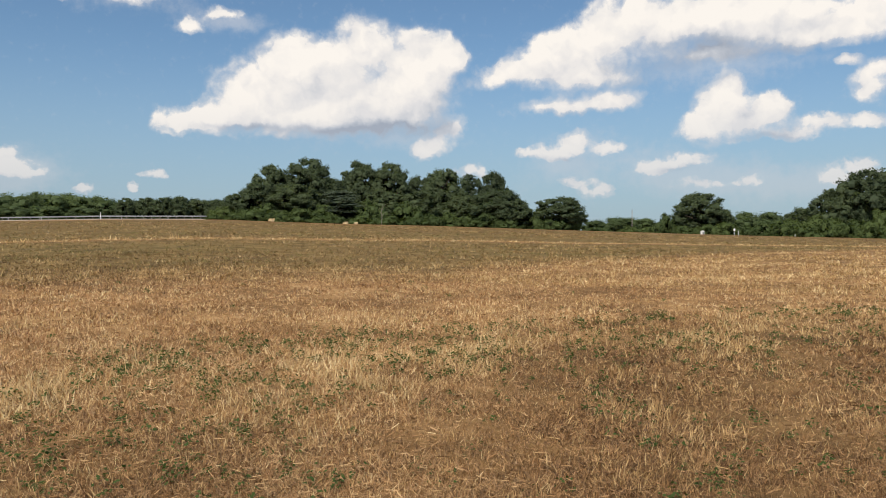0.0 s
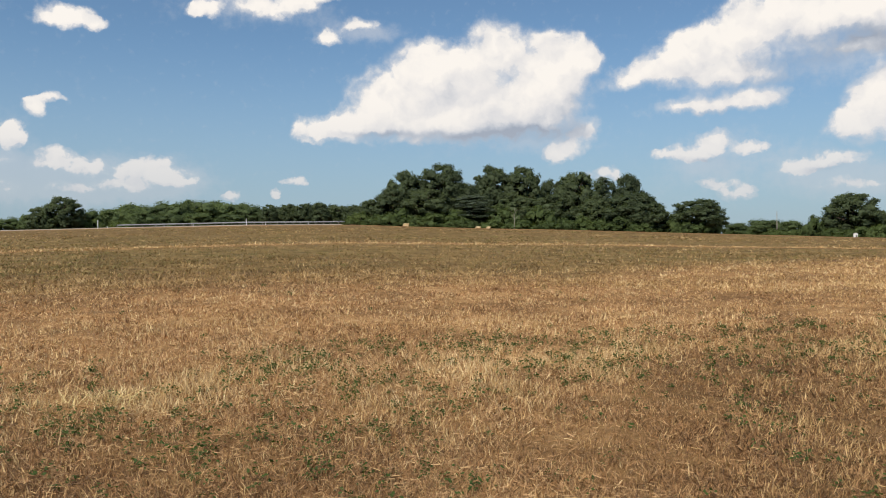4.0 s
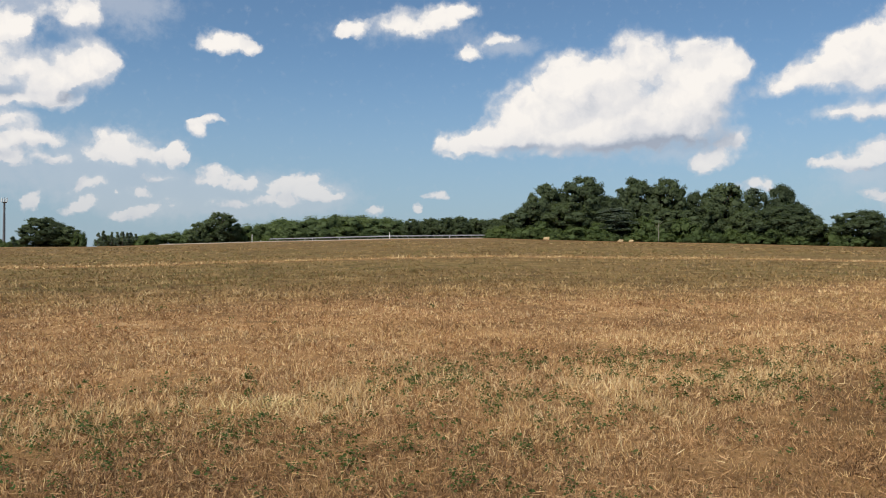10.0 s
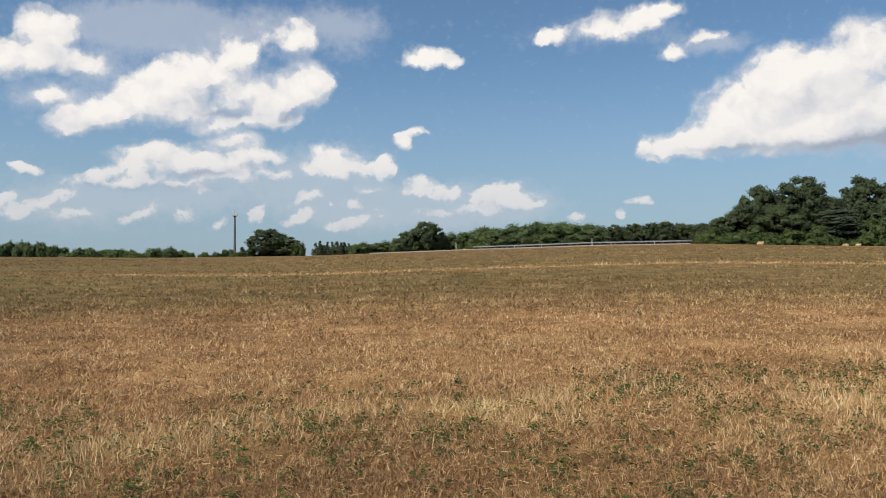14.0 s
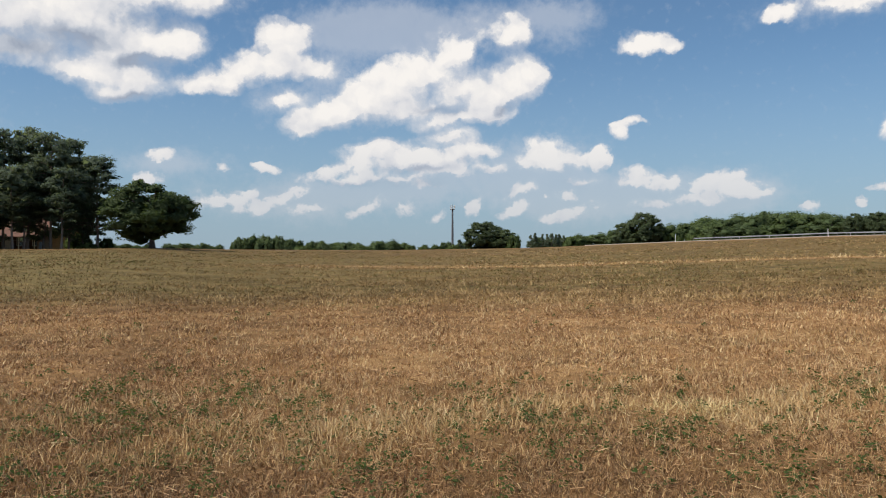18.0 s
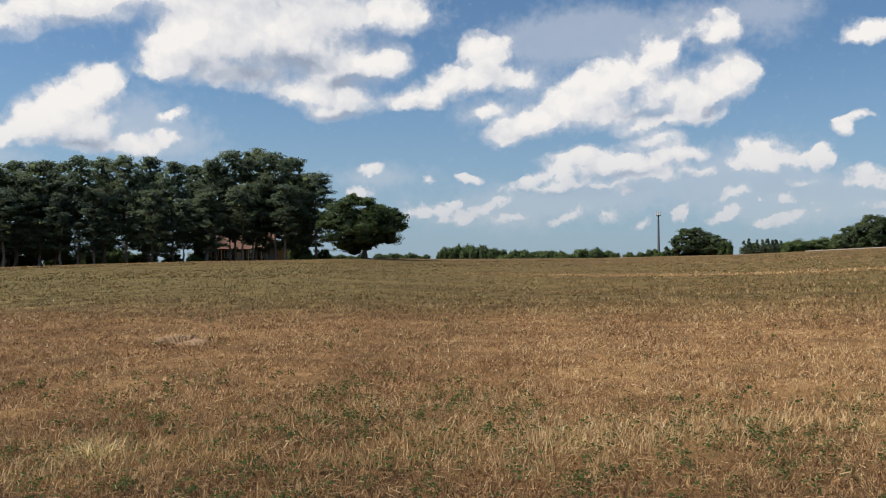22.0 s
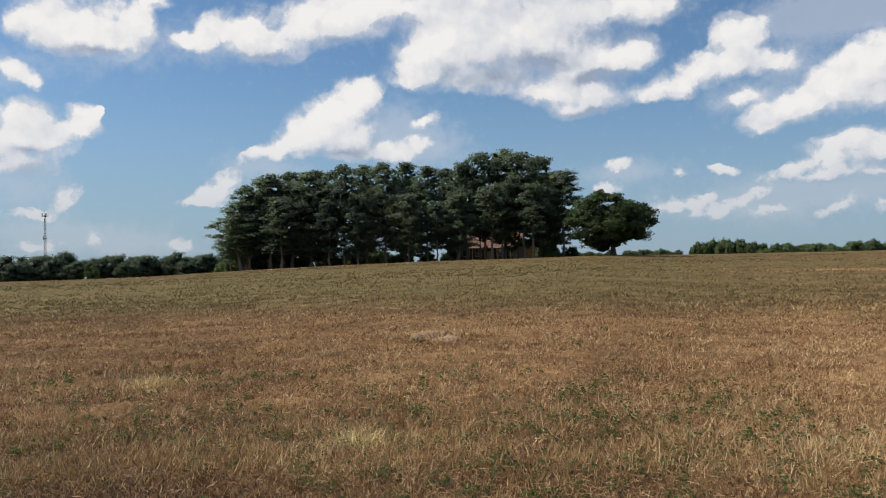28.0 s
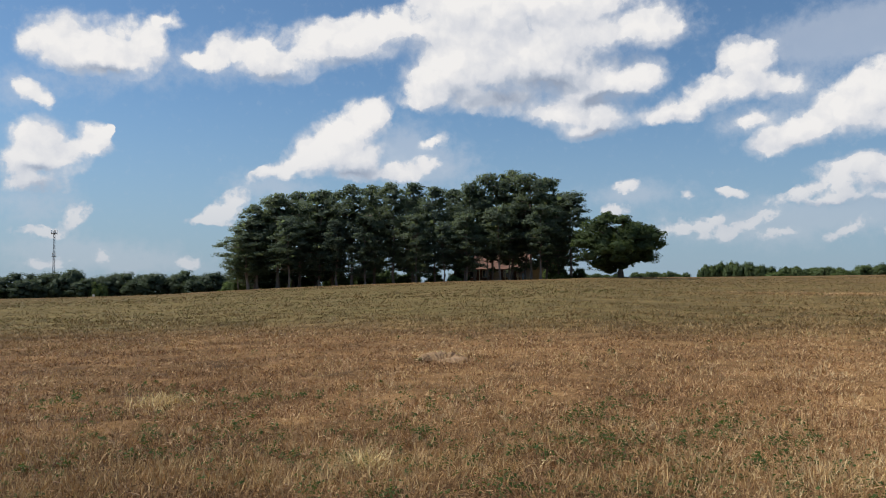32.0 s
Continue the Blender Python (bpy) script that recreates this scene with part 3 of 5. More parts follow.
def cover_at(x, y):
    """Straw tone and green growth, by the drill lines of the field and by azimuth."""
    r = np.hypot(x, y)
    a = np.degrees(np.arctan2(-x, y))
    l1, l2 = near_line(a), tan_line(a)
    wob = 0.8 * np.sin(x * 0.55 + 1.0) * np.cos(y * 0.47) + 1.3 * np.sin(x * 0.21 - y * 0.17)
    s = lambda lo, hi, v: np.clip((v - lo) / (hi - lo), 0, 1)
    past1 = s(0, 2.5, r + wob * 0.5 - l1)
    past2 = s(-4, 6, r + wob * 0.7 - l2)
    stripe = s(66, 52, a) * np.exp(-((r + 0.5 * wob - np.interp(a, [-30, -9, 20, 45, 110], [110, 80, 64, 64, 95])) / 3.2) ** 2)
    straw = 0.50 + 0.28 * past1 - 0.40 * past2 + 0.45 * stripe + 0.22 * np.exp(-((r - l1) / 1.2) ** 2)
    # darker by azimuth: near right, and in steps towards the left
    straw = straw - 0.12 * (1 - past1) * s(5, -12, a) - 0.22 * (1 - past2) * s(78, 98, a) - 0.12 * s(45, 65, a) - 0.10 * past2 * s(45, 65, a)
    green = 0.12 * (1 - past1) + 0.05 * past1 + 0.34 * past2 - 0.40 * stripe - 0.08 * s(95, 125, r) + 0.14 * past2 * s(50, 70, a)
    # near ground: lighter round azimuths 7 and 60, darker past 84
    straw = straw + (1 - past1) * (0.28 * np.exp(-((a - 7) / 12) ** 2) + 0.10 * np.exp(-((a - 60) / 10) ** 2) - 0.16 * s(84, 98, a))
    # a dry strip along the field's edge, and thin lines left by the drill
    edge = np.exp(-((r - brow(a) + 5) / 4.5) ** 2)
    drill = 0.05 * past1 * np.sin(r * (0.9 - 0.5 * s(20, 60, r)) + 0.9 * wob + a * 0.12)
    return np.clip(straw + 0.35 * edge + drill, 0, 1), np.clip(green - 0.5 * edge - 0.5 * drill * past2, 0, 1)


def part(name, me, mat, parent=None, label=""):
    """Links a mesh (or a bmesh) as one object under a thing."""
    if isinstance(me, bmesh.types.BMesh):
        bm, me = me, bpy.data.meshes.new(name)
        bm.to_mesh(me)
        bm.free()
    if mat and not me.materials:
        me.materials.append(mat)
    ob = new(name, me)
    ob.parent = parent
    if label:
        tagged(ob, label)
    return ob


def thing(name, x, y, z=None, label="", category="", group="", turn=0.0):
    e = new(name)
    e.matrix_world = pose(x, y, float(land(x, y)) if z is None else z, 0, 0, turn)
    e.empty_display_size = 0.5
    return tagged(e, label, category, group)


def raw_mesh(name, verts, size):
    """A mesh of separate faces with so many corners each."""
    me = bpy.data.meshes.new(name)
    nv = len(verts)
    nf = nv // size
    me.vertices.add(nv)
    me.vertices.foreach_set("co", np.ascontiguousarray(verts, np.float32).ravel())
    me.loops.add(nv)
    me.loops.foreach_set("vertex_index", np.arange(nv, dtype=np.int32))
    me.polygons.add(nf)
    me.polygons.foreach_set("loop_start", np.arange(0, nv, size, dtype=np.int32))
    me.polygons.foreach_set("loop_total", np.full(nf, size, np.int32))
    me.update(calc_edges=True)
    return me


def box(bm, x0, x1, y0, y1, z0, z1, bevel=0.0):
    g = bmesh.ops.create_cube(bm, size=1)
    vs = g["verts"]
    for v in vs:
        v.co = Vector((x0 + (v.co.x + 0.5) * (x1 - x0), y0 + (v.co.y + 0.5) * (y1 - y0), z0 + (v.co.z + 0.5) * (z1 - z0)))
    if bevel:
        es = list({e for v in vs for e in v.link_edges})
        bmesh.ops.bevel(bm, geom=es, offset=bevel, segments=1, affect="EDGES")


def tube(bm, path, sides=7, cap=True):
    """A tapering limb through points (x, y, z, radius)."""
    rings = []
    for i, (x, y, z, r) in enumerate(path):
        p = Vector((x, y, z))
        q = Vector(path[min(i + 1, len(path) - 1)][:3]) - Vector(path[max(i - 1, 0)][:3])
        q = q.to_track_quat("Z", "X")
        rings.append([bm.verts.new(p + q @ Vector((math.cos(k * math.tau / sides) * r, math.sin(k * math.tau / sides) * r, 0))) for k in range(sides)])
    for a, b in zip(rings, rings[1:]):
        for k in range(sides):
            bm.faces.new((a[k], a[(k + 1) % sides], b[(k + 1) % sides], b[k]))
    if cap:
        bm.faces.new(rings[-1])
        bm.faces.new(rings[0][::-1])


# ground: one sheet to the horizon, finer where the camera looks
rings = np.concatenate([[0.5, 1.5, 2.6], np.geomspace(3.6, 60, 150), np.geomspace(61.5, 420, 110), np.geomspace(440, 4800, 26)])
fine_az = np.arange(-36, 112, 0.5)
spokes = np.concatenate([np.arange(-180, -36, 4.0), fine_az, np.arange(112, 180, 4.0)])
rr, aa = np.meshgrid(rings, np.radians(spokes), indexing="ij")
gx, gy = -np.sin(aa) * rr, np.cos(aa) * rr
gz = land(gx, gy)
rng = np.random.default_rng(5)
gz += (0.02 * np.sin(gx * 2.1 + 0.7 * gy) * np.sin(gy * 1.7 - 0.4 * gx) + 0.012 * np.sin(gx * 5.3) * np.sin(gy * 4.7)) * (rr < 60)
gz += 0.03 * np.sin(gx * 0.11) * np.sin(gy * 0.09) * np.clip((rr - 8) / 60, 0, 1)
hx, hy = polar(77.7, 17.2)
gz -= 0.22 * np.exp(-(((gx - hx) ** 2 + (gy - hy) ** 2) / 0.35))
verts = np.stack([gx, gy, gz], -1).reshape(-1, 3)
ns = len(spokes)
ii, jj = np.meshgrid(np.arange(len(rings) - 1), np.arange(ns), indexing="ij")
quads = np.stack([ii * ns + jj, ii * ns + (jj + 1) % ns, (ii + 1) * ns + (jj + 1) % ns, (ii + 1) * ns + jj], -1).reshape(-1, 4)[:, ::-1]
me = bpy.data.meshes.new("ground")
me.from_pydata(np.vstack([verts, [[0, 0, 0]]]).tolist(), [], quads.tolist() + [[len(verts), j, (j + 1) % ns] for j in range(ns)])
st, gr = cover_at(np.append(gx.ravel(), 0), np.append(gy.ravel(), 0))
for nm, vals in (("straw_tone", st), ("green_growth", gr)):
    me.attributes.new(nm, "FLOAT", "POINT").data.foreach_set("value", vals.astype(np.float32))
me.polygons.foreach_set("use_smooth", np.ones(len(me.polygons), bool))
tagged(part("ground", me, M_GROUND), "wide brown harvested grain field with stubble and green regrowth", "field", kind="structure")

# ---------------------------------------------------------------- trees


def leaf_cards(centres, normals, sizes, rng, flat=0.22, stray=0.26):
    """Small four-cornered leaves round the centres, loosely facing along the normals."""
    n = len(centres)
    nrm = normals + rng.normal(0, stray, (n, 3))
    nrm /= np.linalg.norm(nrm, axis=1)[:, None] + 1e-9
    t = np.cross(nrm, rng.normal(0, 1, (n, 3)))
    t /= np.linalg.norm(t, axis=1)[:, None] + 1e-9
    b = np.cross(nrm, t)
    s = sizes[:, None]
    w = (0.55 + 0.3 * rng.random((n, 1))) * s
    bend = nrm * s * flat * rng.normal(0, 0.6, (n, 1))
    v = np.stack([centres - t * s, centres - b * w + bend, centres + t * s, centres + b * w + bend], 1)
    return v.reshape(-1, 3)


def ball(rng, n):
    d = rng.normal(0, 1, (n, 3))
    return d / np.linalg.norm(d, axis=1)[:, None]


def quad_ball(n):
    """Corners of the n x n patches on each side of a cube, blown up to a ball."""
    g = np.linspace(-1, 1, n + 1)
    u, v = np.meshgrid(np.arange(n), np.arange(n), indexing="ij")
    u, v = u.ravel(), v.ravel()
    out_ = []
    for axis in range(3):
        for side in (-1, 1):
            q = np.stack([np.stack([np.full(len(u), side), np.tan(g[u + i] * 0.785), np.tan(g[v + j] * 0.785)], -1) for i, j in ((0, 0), (1, 0), (1, 1), (0, 1))], 1)
            out_.append(np.roll(q if side > 0 else q[:, ::-1], axis, axis=2))
    q = np.concatenate(out_).reshape(-1, 3)
    return q / np.linalg.norm(q, axis=1)[:, None]


def crown_mesh(name, rng, clumps, leaves, size, inner=None, core=2, fill=0.56):
    """Leaves on the shells of clumps (x, y, z, rx, rz); they catch light as their clump does."""
    vs, ns = [], []
    mid = np.mean([c[:3] for c in clumps], axis=0)
    for cx, cy, cz, rx, rz in clumps:
        heads = ball(rng, 9)
        heads[:, 2] = np.where(heads[:, 2] < -0.5, -heads[:, 2], heads[:, 2])
        pick = rng.integers(0, 9, leaves)
        loose_ = ball(rng, leaves) * (rng.random((leaves, 1)) ** 0.45)
        p = (heads[pick] * (0.62 + 0.2 * rng.random((9, 1)))[pick] + loose_ * 0.46) * np.array([rx, rx, rz]) + np.array([cx, cy, cz])
        d = (p - np.array([cx, cy, cz])) / np.array([rx, rx, rz])
        d /= np.linalg.norm(d, axis=1)[:, None] + 1e-9
        vs.append(leaf_cards(p, 0.6 * d + 0.6 * loose_ + np.array([0, 0, 0.15]), size * rng.uniform(0.55, 1.3, leaves), rng, stray=0.55))
        far_out = (p - mid) / (np.linalg.norm(p - mid, axis=1)[:, None] + 1e-6)
        ns.append(np.repeat(0.22 * d + 0.26 * loose_ + 0.46 * far_out + np.array([0, 0, 0.10]) + rng.normal(0, 0.22, (leaves, 3)), 4, axis=0))
        # the dense inside of the clump, so that the gaps between leaves show more leaves
        d = quad_ball(core)
        lump = 1 + 0.20 * np.sin(d[:, :1] * 5 + cx * 7) * np.sin(d[:, 1:2] * 6 + cy * 5) + 0.05 * np.sin(d[:, :1] * 17 + d[:, 2:] * 13)
        p = np.array([cx, cy, cz]) + d * fill * lump * np.array([rx, rx, rz])
        vs.append(p)
        far_out = (p - mid) / (np.linalg.norm(p - mid, axis=1)[:, None] + 1e-6)
        ns.append(0.45 * d + 0.45 * far_out + np.array([0, 0, 0.2]) + np.repeat(rng.normal(0, 0.35, (len(d) // 4, 3)), 4, axis=0))
    if inner is not None:
        d = inner - mid
        vs.append(leaf_cards(inner, ball(rng, len(inner)), rng.uniform(0.4, 0.7, len(inner)), rng))
        ns.append(np.repeat(d / (np.linalg.norm(d, axis=1)[:, None] + 1e-6), 4, axis=0))
    me = raw_mesh(name, np.concatenate(vs), 4)
    n_ = np.concatenate(ns)
    n_ /= np.linalg.norm(n_, axis=1)[:, None] + 1e-9
    me.polygons.foreach_set("use_smooth", np.ones(len(me.polygons), bool))
    me.normals_split_custom_set(n_.tolist())
    return me


def trunk_with_limbs(rng, height, r0, limbs, lean=0.02):
    bm = bmesh.new()
    x = y = 0.0
    path = []
    for k in range(7):
        f = k / 6
        path.append((x, y, height * f, r0 * (1.35 if k == 0 else 1.0 - 0.78 * f)))
        x += rng.normal(0, lean * height)
        y += rng.normal(0, lean * height)
    tube(bm, path, 8)
    for tx, ty, tz, r in limbs:
        f = min(max((tz / height) * 0.72, 0.2), 0.95)
        i = min(int(f * 6), 5)
        sx_, sy_, sz_, _ = path[i]
        mx_, my_ = (sx_ + tx) / 2, (sy_ + ty) / 2
        tube(bm, [(sx_, sy_, sz_, r), (mx_, my_, (sz_ + tz) / 2 + 0.1 * abs(tz - sz_), r * 0.65), (tx, ty, tz, r * 0.25)], 5)
    return bm


def broad_tree(name, seed, low, leaves, size, mat, label, category="tree", n=56, lobed=0.16, rough=(0.58, 0.78), tall=10.0, plump=1.0):
    """A broad-leaved tree 10 m high and about 9 m wide; low: where the crown begins."""
    rng = np.random.default_rng(seed)
    clumps = []
    cz = (tall + low) / 2 - 0.03 * tall
    hz = (tall - low) / 2
    lobes = rng.uniform(0, math.tau, 3)
    for k in range(n):
        # evenly spread round the crown, with some wander
        u = 1 - 2 * (k + 0.5) / n
        a = k * 2.39996 + rng.normal(0, 0.35)
        u = min(max(u + rng.normal(0, 0.08), -0.98), 0.98)
        q = math.sqrt(1 - u * u)
        d = (math.cos(a) * q, math.sin(a) * q, u)
        grow = 1 + lobed * math.sin(2 * a + lobes[0]) + 0.6 * lobed * math.sin(3 * a + lobes[1]) * d[2]
        f = rng.uniform(*rough)
        wide = 4.5 * (1.0 - 0.08 * max(d[2], 0)) * grow
        rx = rng.uniform(1.15, 1.95) * math.sqrt(40 / n) * plump
        clumps.append((d[0] * f * wide, d[1] * f * wide, cz + d[2] * f * hz, rx, rx * rng.uniform(0.78, 1.0)))
    top = max(c[2] + c[4] for c in clumps)
    clumps = [(x, y, z * tall / top if z > 0 else z, a, b) for x, y, z, a, b in clumps]
    limbs = [(c[0] * 0.9, c[1] * 0.9, c[2], 0.13) for c in clumps[:: max(1, n // 12)] if c[2] > low + 0.8]
    t = thing(name, 0, 0, 0, label, category)
    part("trunk", trunk_with_limbs(rng, 0.7 * tall, 0.27, limbs), M_BARK, t)
    inner = np.array([0, 0, cz]) + ball(rng, 260) * rng.random((260, 1)) ** 0.4 * np.array([2.9, 2.9, hz * 0.68])
    me = crown_mesh("crown", rng, clumps, leaves, size, inner)
    part("crown", me, mat, t)
    return t


def pine_tree(name, seed, bare, leaves, size, label):
    """A tall pine 20 m high: a long trunk, level boughs, tufts of needles in plates."""
    rng = np.random.default_rng(seed)
    clumps, limbs = [], []
    z = bare
    while z < 19.2:
        f = (z - bare) / (20 - bare)
        reach = (3.0 + 1.2 * math.sin(min(f * 1.3, 1) * math.pi * 0.85)) * (1.0 - 0.62 * f ** 3) * rng.uniform(0.75, 1.2)
        for k in range(rng.integers(4, 7)):
            a = rng.uniform(0, math.tau)
            q = reach * rng.uniform(0.35, 1.08)
            x, y, dz = math.cos(a) * q, math.sin(a) * q, rng.uniform(-0.5, 0.6)
            rx = rng.uniform(1.0, 1.7)
            clumps.append((x, y, z + dz, rx, rx * rng.uniform(0.45, 0.72)))
            if k < 2:
                limbs.append((x, y, z + dz - 0.15, 0.07))
        z += rng.uniform(0.75, 1.15)
    clumps += [(rng.normal(0, 0.5), rng.normal(0, 0.5), 19.2, 1.1, 0.7), (rng.normal(0, 0.8), rng.normal(0, 0.8), 18.4, 1.2, 0.8)]
    bm = bmesh.new()
    path, x, y = [], 0.0, 0.0
    for k in range(9):
        path.append((x, y, 19.3 * k / 8, 0.25 * (1.2 if k == 0 else 1 - 0.82 * k / 8)))
        x, y = x + rng.normal(0, 0.14), y + rng.normal(0, 0.14)
    tube(bm, path, 8)
    for tx, ty, tz, r in limbs:
        i = min(int(tz / 19.3 * 8), 7)
        sx_, sy_ = path[i][:2]
        tube(bm, [(sx_, sy_, tz - 0.35, r), ((sx_ + tx) / 2, (sy_ + ty) / 2, tz - 0.05, r * 0.7), (tx, ty, tz, r * 0.3)], 4)
    for k in range(7):      # dead stubs under the crown
        a, zz = rng.uniform(0, math.tau), rng.uniform(bare * 0.45, bare)
        sx_, sy_ = path[min(int(zz / 19.3 * 8), 7)][:2]
        q = rng.uniform(0.6, 1.6)
        tube(bm, [(sx_, sy_, zz, 0.04), (sx_ + math.cos(a) * q, sy_ + math.sin(a) * q, zz + 0.25, 0.012)], 4)
    t = thing(name, 0, 0, 0, label, "tree")
    part("trunk", bm, M_PINEBARK, t)
    q = rng.uniform(0, math.tau, 240)
    w = 1.9 * np.sqrt(rng.random(240))
    inner = np.stack([np.cos(q) * w, np.sin(q) * w, rng.uniform(bare + 1.0, 18.5, 240)], -1)
    part("crown", crown_mesh("crown", rng, clumps, leaves, size, inner, 2, 0.32), M_NEEDLE, t)
    return t


def cone_tree(name, seed, label):
    """A slim young pine, 10 m high, green to the ground."""
    rng = np.random.default_rng(seed)
    clumps = []
    for k in range(34):
        f = rng.random() ** 0.8
        a, q = rng.uniform(0, math.tau), (1 - f) * 2.6 * rng.uniform(0.5, 1) + 0.2
        clumps.append((math.cos(a) * q, math.sin(a) * q, 0.8 + f * 8.7, rng.uniform(0.6, 1.0) * (1.15 - 0.6 * f), rng.uniform(0.5, 0.8)))
    t = thing(name, 0, 0, 0, label, "tree")
    part("trunk", trunk_with_limbs(rng, 8.5, 0.16, []), M_PINEBARK, t)
    part("crown", crown_mesh("crown", rng, clumps, 60, 0.30), M_NEEDLE, t)
    return t


KINDS = {
    "b": [broad_tree("broadleaf_tree", 10 + k, -1.3 + 0.5 * (k % 2), 190, 0.135, M_LEAF, "tall dark green broadleaf tree at the field edge", n=84, lobed=0.15, rough=(0.66, 0.84)) for k in range(6)],
    "f": [broad_tree("broadleaf_tree", 30 + k, -1.5, 190, 0.19, M_LEAF_FAR, "far mid-green broadleaf tree in a tree line", n=28) for k in range(4)],
    "d": [broad_tree("broadleaf_tree", 40 + k, -1.5, 190, 0.19, M_DEEP, "far dark green broadleaf tree in the valley wood", n=28) for k in range(3)],
    "h": [broad_tree("broadleaf_tree", 64 + k, -1.5, 90, 0.22, M_LEAF_FAR, "low far broadleaf tree in a hedge line", n=26, tall=6.0, plump=0.85) for k in range(3)],
    "s": [broad_tree("shrub", 50 + k, -2.2, 170, 0.17, M_SHRUB, "green leafy shrub growing down to the grass", "shrub", n=26, tall=4.2, plump=0.72) for k in range(4)],
    "l": [pine_tree("pine_tree", 70 + k, 2.9 + 0.7 * k, 140, 0.145, "tall pine with a bare trunk and dark needles") for k in range(5)],
    "t": [pine_tree("pine_tree", 84 + k, 7.2 + 0.6 * k, 140, 0.145, "tall pine with a high crown in front of the house") for k in range(2)],
    "k": [pine_tree("pine_tree", 76 + k, 2.2 + 0.7 * k, 90, 0.20, "tall pine deep in the grove with dark needles") for k in range(2)],
    "p": [pine_tree("pine_tree", 80, 1.2, 150, 0.17, "dark pine among broadleaf trees")],
    "c": [cone_tree("young_pine", 90 + k, "slim young pine in a row by the field") for k in range(2)],
    "o": [broad_tree("oak_tree", 97, 0.4, 360, 0.13, M_OAK, "single round-crowned oak with a short trunk", n=64, lobed=0.18, rough=(0.45, 0.92))],
}
NATURAL = {"b": (10, 9.6), "f": (10, 9.6), "h": (6, 9.6), "s": (4.2, 9.6), "l": (20, 8.2), "t": (20, 8.2), "k": (20, 8.2), "d": (10, 9.6), "p": (20, 8.2), "c": (10, 5.6), "o": (10, 9.6)}
GROUPS = {"grove": "trees of the grove", "right": "trees of the hedgerow", "wood": "trees of the far wood", "mast": "trees by the mast",
          "hedge": "trees of the far hedge", "pines": "pines round the house", "oak": "", "left": "trees of the valley wood"}
tree_rng = np.random.default_rng(12)


def plant(place, rows):
    """kind, azimuth, elevation of the top, crown width in metres, distance."""
    for kind, a, e, wide, dist in rows:
        if kind == "l" and 69.8 < a < 75.6:
            kind = "t"      # the house shows under these
        src = KINDS[kind][tree_rng.integers(len(KINDS[kind]))]
        x, y = polar(a, dist)
        z = float(land(x, y)) - 0.1
        high = EYE + dist * math.tan(radians(e)) - z
        h0, w0 = NATURAL[kind]
        s = max(wide / w0, 0.1) * {"f": 1.22, "d": 1.22, "l": 1.42, "t": 1.42, "k": 1.5}.get(kind, 1.12) * (0.8 if kind == "l" and a > 89 else 1.0)
        m = pose(x, y, z, 0, 0, float(tree_rng.uniform(0, 360))) @ Matrix.Diagonal((s, s, max(high, 0.8) / h0, 1))
        t = copy_thing(src, m)
        if GROUPS[place]:
            tagged(t, group=GROUPS[place])


plant("grove", [
    ('b', 11.5, 5.65, 11.7, 205), ('b', 9.1, 6.18, 15.9, 207), ('b', 5.5, 6.00, 13.4, 210), ('b', 3.6, 5.94, 12.5, 208),
    ('b', -0.0, 5.49, 14.5, 206), ('b', -3.3, 5.33, 10.2, 204), ('p', -1.8, 5.00, 5.7, 212), ('b', 1.5, 5.07, 9.2, 212),
    ('b', 12.4, 4.45, 10.7, 200), ('b', 10.0, 4.48, 12.6, 198), ('p', 7.0, 3.91, 10.6, 198), ('b', 4.0, 4.04, 12.0, 199),
    ('b', 1.5, 4.05, 12.7, 199), ('b', -1.2, 3.67, 11.2, 197), ('b', -3.7, 4.04, 15.1, 196), ('b', 7.4, 4.78, 11.0, 206),
    ('b', 13.8, 3.69, 8.0, 200), ('s', 14.5, 2.79, 7.3, 197), ('s', 9.6, 2.76, 13.5, 192), ('s', 6.7, 2.17, 2.5, 190)])
plant("grove", [
    ('s', 2.4, 3.17, 9.8, 195), ('s', 4.9, 3.47, 10.5, 196), ('s', -0.6, 2.48, 9.6, 192), ('b', -4.6, 3.38, 11.0, 193),
    ('s', -6.1, 2.62, 7.8, 193), ('b', -7.8, 3.55, 13.8, 196), ('s', 8.1, 3.00, 9.1, 195), ('s', 11.8, 3.04, 9.8, 195),
    ('s', 12.9, 2.73, 7.8, 194), ('s', -2.9, 2.52, 9.0, 192), ('s', -8.7, 2.49, 4.6, 196), ('s', 0.5, 2.33, 6.4, 191),
    ('s', 5.5, 2.25, 7.7, 191), ('s', 3.6, 2.25, 7.6, 190), ('s', 10.7, 2.30, 7.6, 190), ('s', 8.5, 2.24, 7.0, 189),
    ('s', 7.4, 2.32, 6.4, 191), ('s', 1.7, 2.18, 7.6, 190), ('s', -1.8, 2.10, 7.6, 190), ('s', -4.6, 2.01, 7.6, 190)])
plant("grove", [
    ('s', -6.9, 2.08, 6.4, 192), ('s', -7.8, 2.00, 6.4, 192), ('s', 13.7, 2.43, 6.4, 192), ('s', 15.1, 2.34, 5.3, 196)])
